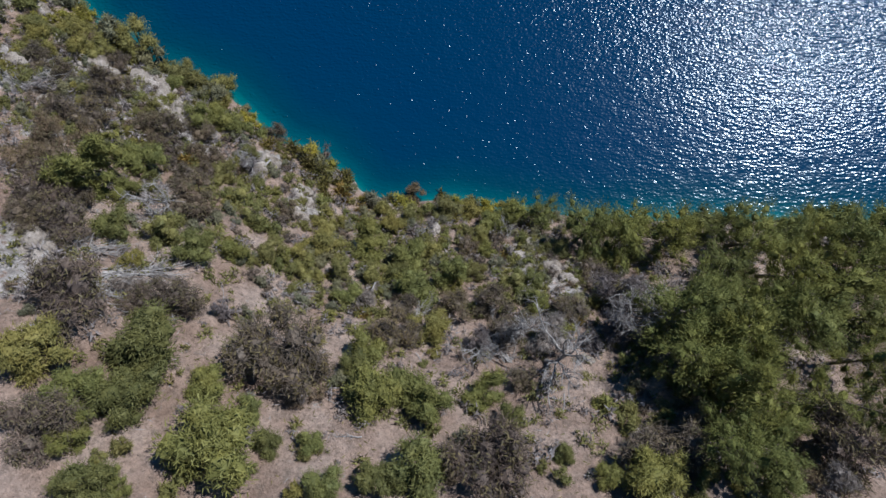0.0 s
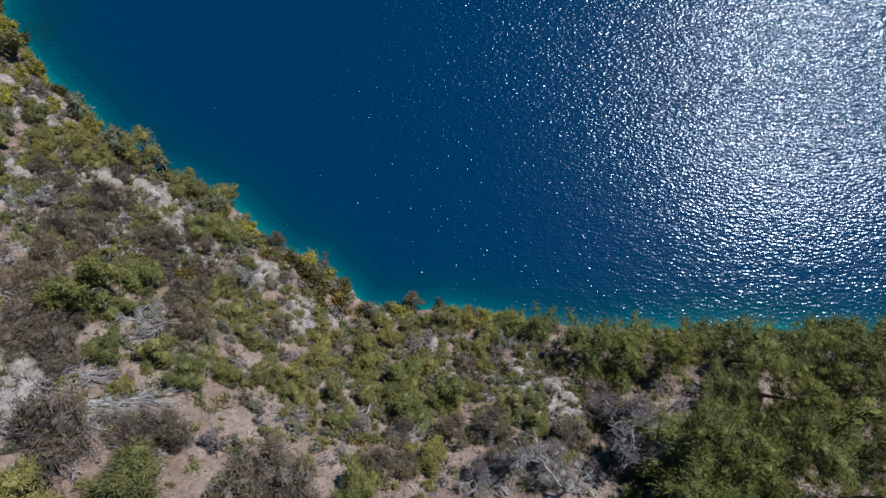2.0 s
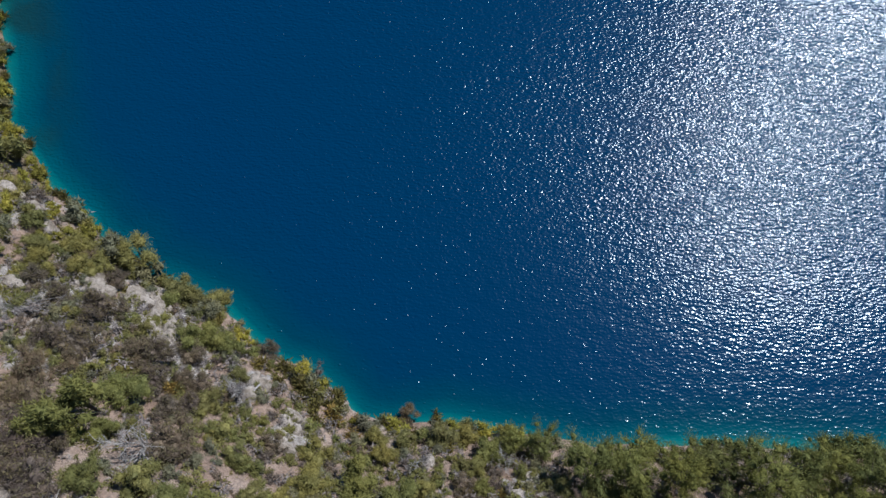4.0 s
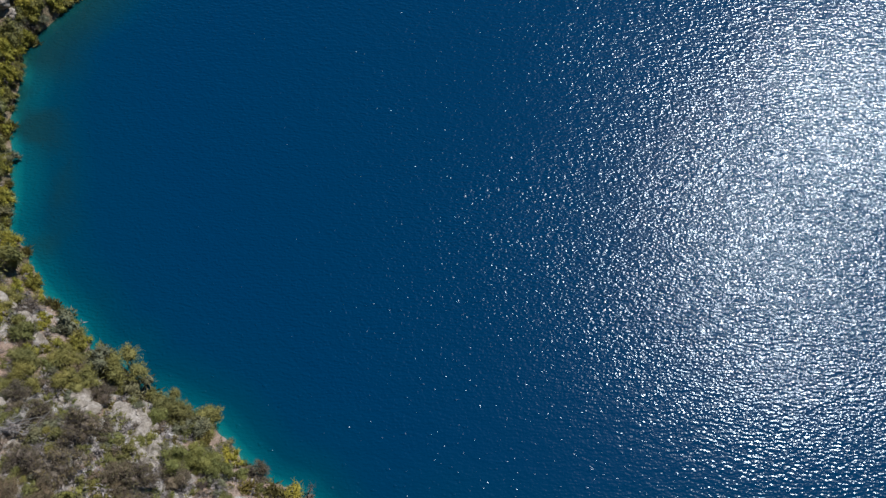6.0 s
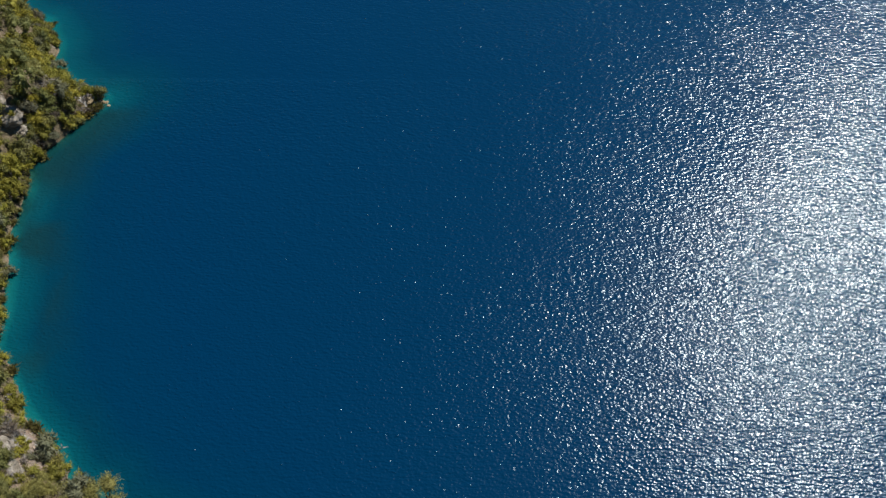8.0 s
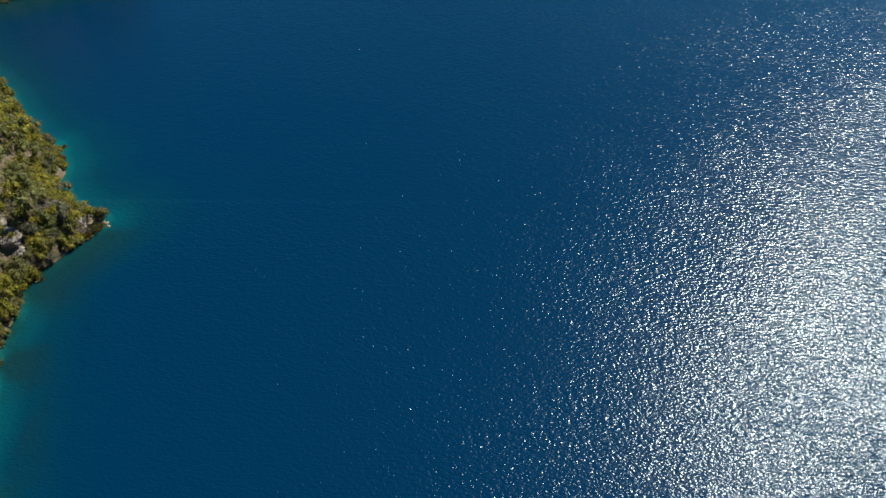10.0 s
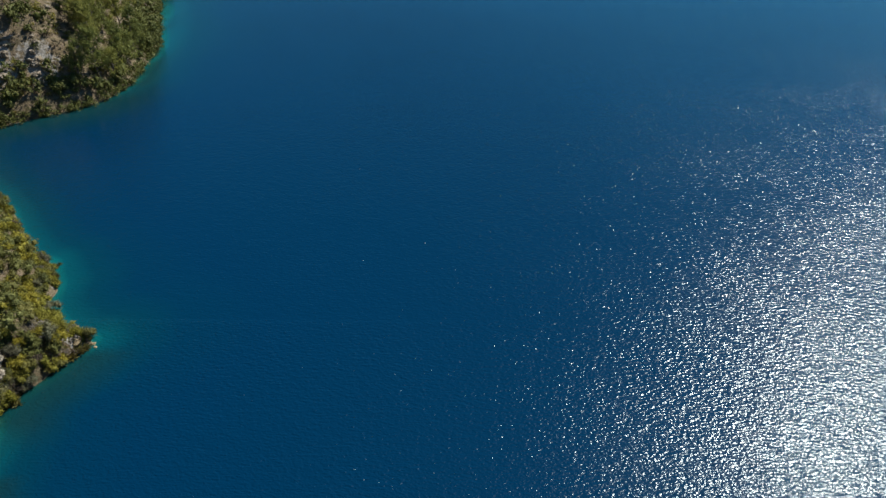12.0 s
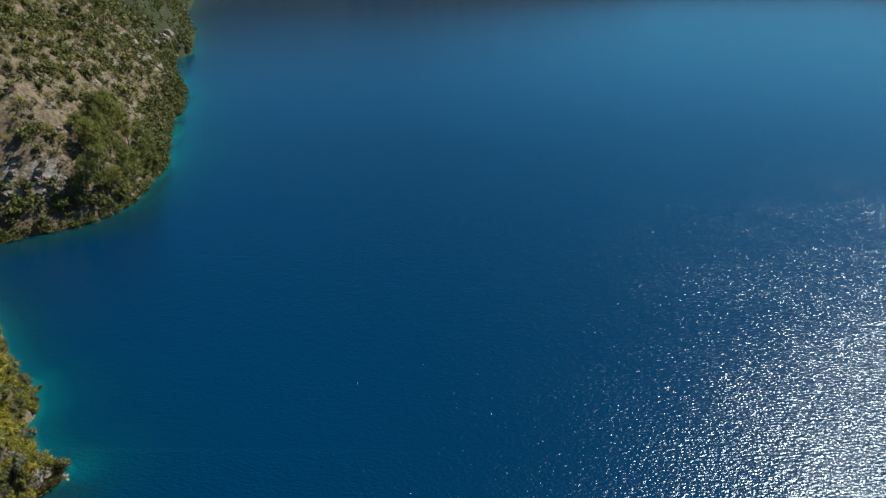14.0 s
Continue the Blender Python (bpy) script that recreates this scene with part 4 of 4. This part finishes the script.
for a, b, r in FALLEN:
    put(fallen, a, b, r)
    TAKEN.pop()

for a, b, r, turn in ((-16.3, 3.9, 1.2, 60), (-14.9, 3.9, 1.1, 25), (-14.0, 1.9, 1.3, 0), (-13.5, 2.8, 1.2, 30), (-12.2, 2.9, 1.1, 15), (-6.9, 2.2, 0.9, 30), (-11.6, 10.1, 1.3, 20),
                      (-10.9, 10.3, 1.1, 150), (-22.6, 14.4, 1.4, 10), (-23.6, 14.1, 1.2, 200), (-1.0, 1.2, 0.9, 60), (9.3, 1.1, 1.3, 280), (2.6, -0.6, 1.0, 100)):
    put_brush(brush, a, b, r, turn)

# the rest of the near slope, at random but never through one another
LISTED = len(TAKEN)


def room(x, y, r, share):
    t = np.array(TAKEN)
    return np.all(np.hypot(t[:, 0] - x, t[:, 1] - y) > share * (t[:, 2] + r))


# taller shrubs right at the water's edge, with gaps
for p, q in zip(SHORE[12:34], SHORE[13:35]):
    p, q = np.array(p), np.array(q)
    for k in range(int(math.hypot(*(q - p)) / 1.3) + 1):
        a, b = p + (q - p) * rng.random() + rng.normal(size=2) * 0.3
        r = rng.uniform(0.75, 1.25)
        if 0.0 < float(shore_distance(a, b)) < 0.9 and room(a, b, r, 0.4):
            g = rng.random()
            put(grey_green if g < 0.4 else bank if g < 0.7 else small_olive, a, b, r, 1.35)
# shrubs that lean over the water, all along the near shore
for p, q in zip(SHORE[1:49], SHORE[2:50]):
    p, q = np.array(p), np.array(q)
    span = math.hypot(*(q - p))
    for k in range(int(span / (0.3 if p[0] < -29 else 0.5 if p[0] < -6 else 0.6)) + 1):
        a, b = p + (q - p) * rng.random() + rng.normal(size=2) * 0.25
        d = float(shore_distance(a, b))
        r = rng.uniform(0.45, 0.95)
        if d < (-0.25 if a < -29 else -0.05) or not room(a, b, r, 0.18 if a < -29 else 0.24):
            continue
        g = rng.random()
        if a > 7:
            if room(a, b, r, 0.55):
                put(shore_pine if g < 0.6 else small_green, a, b, r * 1.15, 0.8)
        else:
            put(tuft if g < 0.2 else bank if g < 0.6 else grey_green if g < 0.75 else small_olive if g < 0.92 else small_brown, a, b, r)
MIXED_YELLOW, MIXED_GREEN, MIXED_OLIVE = [], [], []
spots = np.stack([rng.uniform(-47, 28, 26000), rng.uniform(-9, 68, 26000)], 1)
for (a, b), d in zip(spots, shore_distance(spots[:, 0], spots[:, 1])):
    if not 0.1 < d < 15 or len(TAKEN) > LISTED + 1500:
        continue
    if a < -27 - 0.35 * (b - 5) or (a > 11 and d > 1 and b < 7):
        continue
    if a > -24.5 and b < 20 and a < 24:
        r = rng.uniform(0.28, 0.6)
        # open soil between the shrubs, most of it higher up
        if d > 7.4 and a < 8 and rng.random() < 0.93:
            continue
        if room(a, b, r, 0.36):
            g = rng.random()
            put(tuft if (d < 2 and g < 0.3) else small_olive if g < 0.4 else grey_green if g < 0.6 else small_brown if g < 0.85 else small_green, a, b, r)
        continue
    r = rng.uniform(0.5, 1.0) if d < 5 else rng.uniform(0.7, 1.3)
    if b > 34 and d > 1.6:
        r *= 1.35
    if not room(a, b, r, 0.4 if b > 34 and d > 1.6 else 0.27 if b > 28 else 0.45):
        continue
    g = rng.random()
    if a > 24:
        put(shore_pine, a, b, r * 1.6)
    elif b > 34 and d > 1.6:
        (MIXED_OLIVE if g < 0.25 else MIXED_GREEN if g < 0.7 else MIXED_YELLOW).append((a, b, r))
        TAKEN.append((a, b, r))
    elif b > 28:
        put(small_olive if g < 0.12 else small_green if g < 0.4 else bank if g < 0.88 else grey_green if g < 0.95 else small_brown, a, b, r)
    elif d < 3.2:
        put(small_olive if g < 0.2 else bank if g < 0.55 else grey_green if g < 0.68 else small_green if g < 0.86 else small_brown, a, b, r * 0.95)
    else:
        put(small_brown if g < 0.28 else small_olive if g < 0.56 else grey_green if g < 0.86 else small_green, a, b, r)

# waterline stones by the little headland and along the bank
for k in range(26):
    s = rng.random()
    i = rng.integers(1, 22)
    p, q = np.array(SHORE[i]), np.array(SHORE[i + 1])
    spot = p + (q - p) * s + rng.normal(size=2) * 0.25
    put_rock(spot[0], spot[1], rng.uniform(0.12, 0.3), name="shore_stone", label="pale limestone stone at the waterline", group="stones at the waterline")
for a, b, r in ((-32.3, 56.6, 0.6), (-32.9, 57.2, 0.55), (-33.5, 57.9, 0.6), (-34.4, 58.9, 0.5), (-31.8, 56.5, 0.4), (-33.0, 56.2, 0.5), (-31.4, 56.2, 0.35), (-33.9, 58.4, 0.45)):
    put_rock(a, b, r * 1.15, 0.25, 0.7, label="yellowish limestone boulder at the tip of the headland", group="headland stones", of=ochre)
for a, b, r in ((-36.9, 50.8, 1.1), (-37.6, 51.4, 0.9), (-36.3, 50.4, 0.8), (-26.6, 22.2, 0.8), (-28.2, 23.2, 0.9), (-25.2, 20.6, 0.8)):
    put_rock(a, b, r)


FAR_LINE = SHORE_WEST[16:] + SHORE_FAR[:12]


# ---- far slopes, beyond the headland ----
def scrub(name, seed, want, leaf, size, label, zone, fine=46, dense=True, tall=1.0):
    """Many shrubs too far to tell apart, in one mesh."""
    g = np.random.default_rng(seed)
    pts = zone(g, want) if callable(zone) else np.array(zone)
    r = g.uniform(*size, len(pts)) if callable(zone) else pts[:, 2]
    per = fine
    base = np.stack([pts[:, 0], pts[:, 1], np.maximum(ground_height(pts[:, 0], pts[:, 1]), 0)], 1)
    # each shrub is a few balls of leaf sprays over a dense inside
    knot = g.normal(size=(len(pts), 4, 3)) * np.array([0.5, 0.5, 0.3]) + np.array([0, 0, 0.6])
    knot[:, 0] = (0, 0, 0.7)
    knot[..., 2] *= tall * g.uniform(0.75, 1.3, (len(pts), 1))
    span = g.uniform(0.25, 0.7, (len(pts), 4))
    rows = np.arange(len(pts))[:, None]
    which = g.integers(0, 4, (len(pts), per))
    way = unit(g.normal(size=(len(pts), per, 3)) + np.array([0, 0, 0.3]))
    at = base[:, None] + r[:, None, None] * (knot[rows, which] + way * (span[rows, which] * g.uniform(0.6, 1.1, (len(pts), per)))[..., None])
    ahead = unit(way * 0.5 + g.normal(size=way.shape) * 0.7).reshape(-1, 3)
    ln = np.repeat(r, per) * g.uniform(0.2, 0.5, len(ahead)) * (110 / fine) ** 0.5
    made = blades(g, at.reshape(-1, 3), ahead, ln * 1.15, ln * 0.2, face=0.6 * way.reshape(-1, 3))
    balls = np.concatenate([base[:, None] + r[:, None, None] * knot, (r[:, None] * span)[..., None]], 2).reshape(-1, 4)
    me = mesh_of(name, *joined([made, ball_shell(seed, balls, 0.62)] if dense else [made]), leaf)
    return tagged(new(name, me), label, "scrub", kind="stuff")


def slope_zone(lo, hi, dmax, dmin=0.2, bare=None):
    """Places on the far slope, with bare patches between them where bare is given."""
    def zone(g, want):
        got = []
        while len(got) < want:
            b = g.uniform(lo, hi, 4000)
            a = np.interp(b, [p[1] for p in FAR_LINE], [p[0] for p in FAR_LINE]) - g.uniform(-5, dmax * 1.3 + 3, 4000)
            d = shore_distance(a, b)
            ok = (d > dmin) & (d < dmax) & ~((a > -47) & (b < 68))
            if bare is not None:
                ok &= vnoise(a, b, 9, 33) + 0.6 * vnoise(a, b, 4.5, 32) < -bare
            got += list(np.stack([a, b], 1)[ok])
        return np.array(got[:want])
    return zone


for _ in range(3600):
    b = rng.uniform(58, 104)
    a = np.interp(b, [p[1] for p in FAR_LINE], [p[0] for p in FAR_LINE]) - rng.uniform(-8, 16)
    d, r = float(shore_distance(a, b)), rng.uniform(0.6, 1.6)
    if 0.45 * r < d < 13 and room(a, b, r, 0.42):
        g = rng.random()
        (MIXED_YELLOW if g < 0.42 else MIXED_GREEN if g < 0.75 else MIXED_OLIVE).append((a, b, r))
        TAKEN.append((a, b, r))
scrub("yellow_green_thicket", 21, 0, YELLOW_GREEN, None, "yellow-green shrubs covering the headland and the bank beyond", MIXED_YELLOW, 380, True, 1.5)
scrub("green_thicket", 22, 0, GREEN, None, "green shrubs covering the headland and the bank beyond", MIXED_GREEN, 380, True, 1.5)
scrub("olive_thicket", 23, 0, OLIVE, None, "olive shrubs covering the headland and the bank beyond", MIXED_OLIVE, 380, True, 1.5)
scrub("green_scrub", 1, 900, FAR_GREEN, (0.5, 1.4), "olive green scrub covering the far slope", slope_zone(104, 240, 60, 3, -0.3), 100)
scrub("small_scrub", 9, 1300, FAR_GREEN, (0.3, 0.85), "small olive shrubs on the far slope", slope_zone(104, 240, 60, 2, -0.7), 60, False)
scrub("bright_scrub", 6, 600, YELLOW_GREEN, (0.3, 1.1), "yellow-green scrub on the far slope", slope_zone(98, 240, 50, 1, -0.5), 80, False)
scrub("dry_scrub", 2, 1000, DRY, (0.3, 1.0), "grey-brown dry scrub on the far slope", slope_zone(104, 240, 60, 2), 60, False)
scrub("upper_scrub", 10, 650, FAR_GREEN, (0.6, 1.9), "dense olive scrub high on the far slope", slope_zone(140, 330, 75, 8, -0.4), 80)
scrub("shore_scrub", 3, 420, FAR_GREEN, (0.7, 1.7), "olive scrub along the far waterline", slope_zone(98, 330, 4.0, 0.5), 150)
scrub("waterline_scrub", 8, 420, FAR_GREEN, (0.4, 1.1), "scrub hanging over the far waterline", slope_zone(98, 240, 0.7, -0.5), 90, False)
scrub("pale_scrub", 4, 1500, YELLOW, (0.25, 0.6), "yellowish low scrub and grass on the far slope", slope_zone(98, 230, 50), 30, False)
scrub("distant_scrub", 5, 1000, FAR_GREEN, (1.4, 3.0), "olive scrub on the distant crater slope", slope_zone(235, 640, 75), 60, False)
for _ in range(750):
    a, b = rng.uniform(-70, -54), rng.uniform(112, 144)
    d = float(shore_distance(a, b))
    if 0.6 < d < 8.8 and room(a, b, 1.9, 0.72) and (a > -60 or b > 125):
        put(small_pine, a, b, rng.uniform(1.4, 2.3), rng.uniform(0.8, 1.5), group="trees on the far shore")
for _ in range(900):
    a, b = rng.uniform(-100, -56), rng.uniform(104, 220)
    d = float(shore_distance(a, b))
    if 4 < d < 34 and float(vnoise(a, b, 9, 33)) > 0.35 and room(a, b, 0.8, 0.5):
        ledge(a, b, rng.uniform(0.5, 1.2), 2)
for _ in range(60):
    a, b = rng.uniform(-85, -56), rng.uniform(105, 190)
    d = float(shore_distance(a, b))
    if 2 < d < 20 and min(math.hypot(a - q[0], b - q[1]) - q[2] for q in ROCKY[12:17]) < 0:
        ledge(a, b, rng.uniform(1.0, 2.2), 2)

for a, b, reach in ROCKY[:12] + ROCKY[17:]:
    for k in range(2):
        u, v = a + rng.normal() * reach * 0.5, b + rng.normal() * reach * 0.5
        if float(shore_distance(u, v)) > 0.3:
            put_rock(u, v, rng.uniform(0.15, 0.45))

# ---- low growth and litter ----
def low_zone(g, want):
    got = np.stack([g.uniform(-36, 24, want * 6), g.uniform(-8, 60, want * 6)], 1)
    d = shore_distance(got[:, 0], got[:, 1])
    return got[(d > 0.2) & (d < 13) & (g.random(len(got)) < np.interp(d, [0, 7, 9, 14], [1, 0.95, 0.55, 0.4]))][:want]


scrub("low_olive_growth", 11, 1500, OLIVE, (0.14, 0.4), "knee-high olive growth between the shrubs", low_zone, 60, False)
scrub("low_dry_growth", 12, 1700, GREY_TWIGS, (0.14, 0.45), "knee-high dry grey growth between the shrubs", low_zone, 60, False)
scrub("low_pale_growth", 13, 700, YELLOW, (0.12, 0.3), "low yellowish growth between the shrubs", low_zone, 46, False)

def litter(name, seed, n, mat, length, width, label):
    g = np.random.default_rng(seed)
    a, b = g.uniform(-36, 24, n * 4), g.uniform(-9, 36, n * 4)
    d = shore_distance(a, b)
    ok = np.flatnonzero((d > 0.8) & (d < 14))[:n]
    a, b = a[ok], b[ok]
    e = 0.3
    base = np.stack([a, b, ground_height(a, b) + 0.03], 1)
    turn = g.uniform(0, 2 * math.pi, len(a))
    step = np.stack([np.cos(turn), np.sin(turn)], 1) * e
    rise = (ground_height(a + step[:, 0], b + step[:, 1]) - base[:, 2] + 0.05)[:, None]
    ahead = unit(np.concatenate([step, rise], 1))
    me = mesh_of(name, *leaves(g, base, ahead, g.uniform(*length, len(a)), width, 0.0), mat)
    return tagged(new(name, me), label, "litter", kind="stuff")


litter("twig_litter", 1, 2000, GREY_WOOD, (0.2, 0.7), 0.013, "grey twigs scattered over the dry slope")
litter("dry_grass", 2, 6500, YELLOW, (0.15, 0.35), 0.022, "wisps of dry grass on the slope")

for ob in (*green, *olive, *small_green, *small_olive, *small_brown, *small_pine, *shore_pine, *grey_green, *bank, *twigs, *brown, *tuft, *orange, *pine, *dead, *brush, *fallen):
    for o in (*ob.children_recursive, ob):
        bpy.data.objects.remove(o)
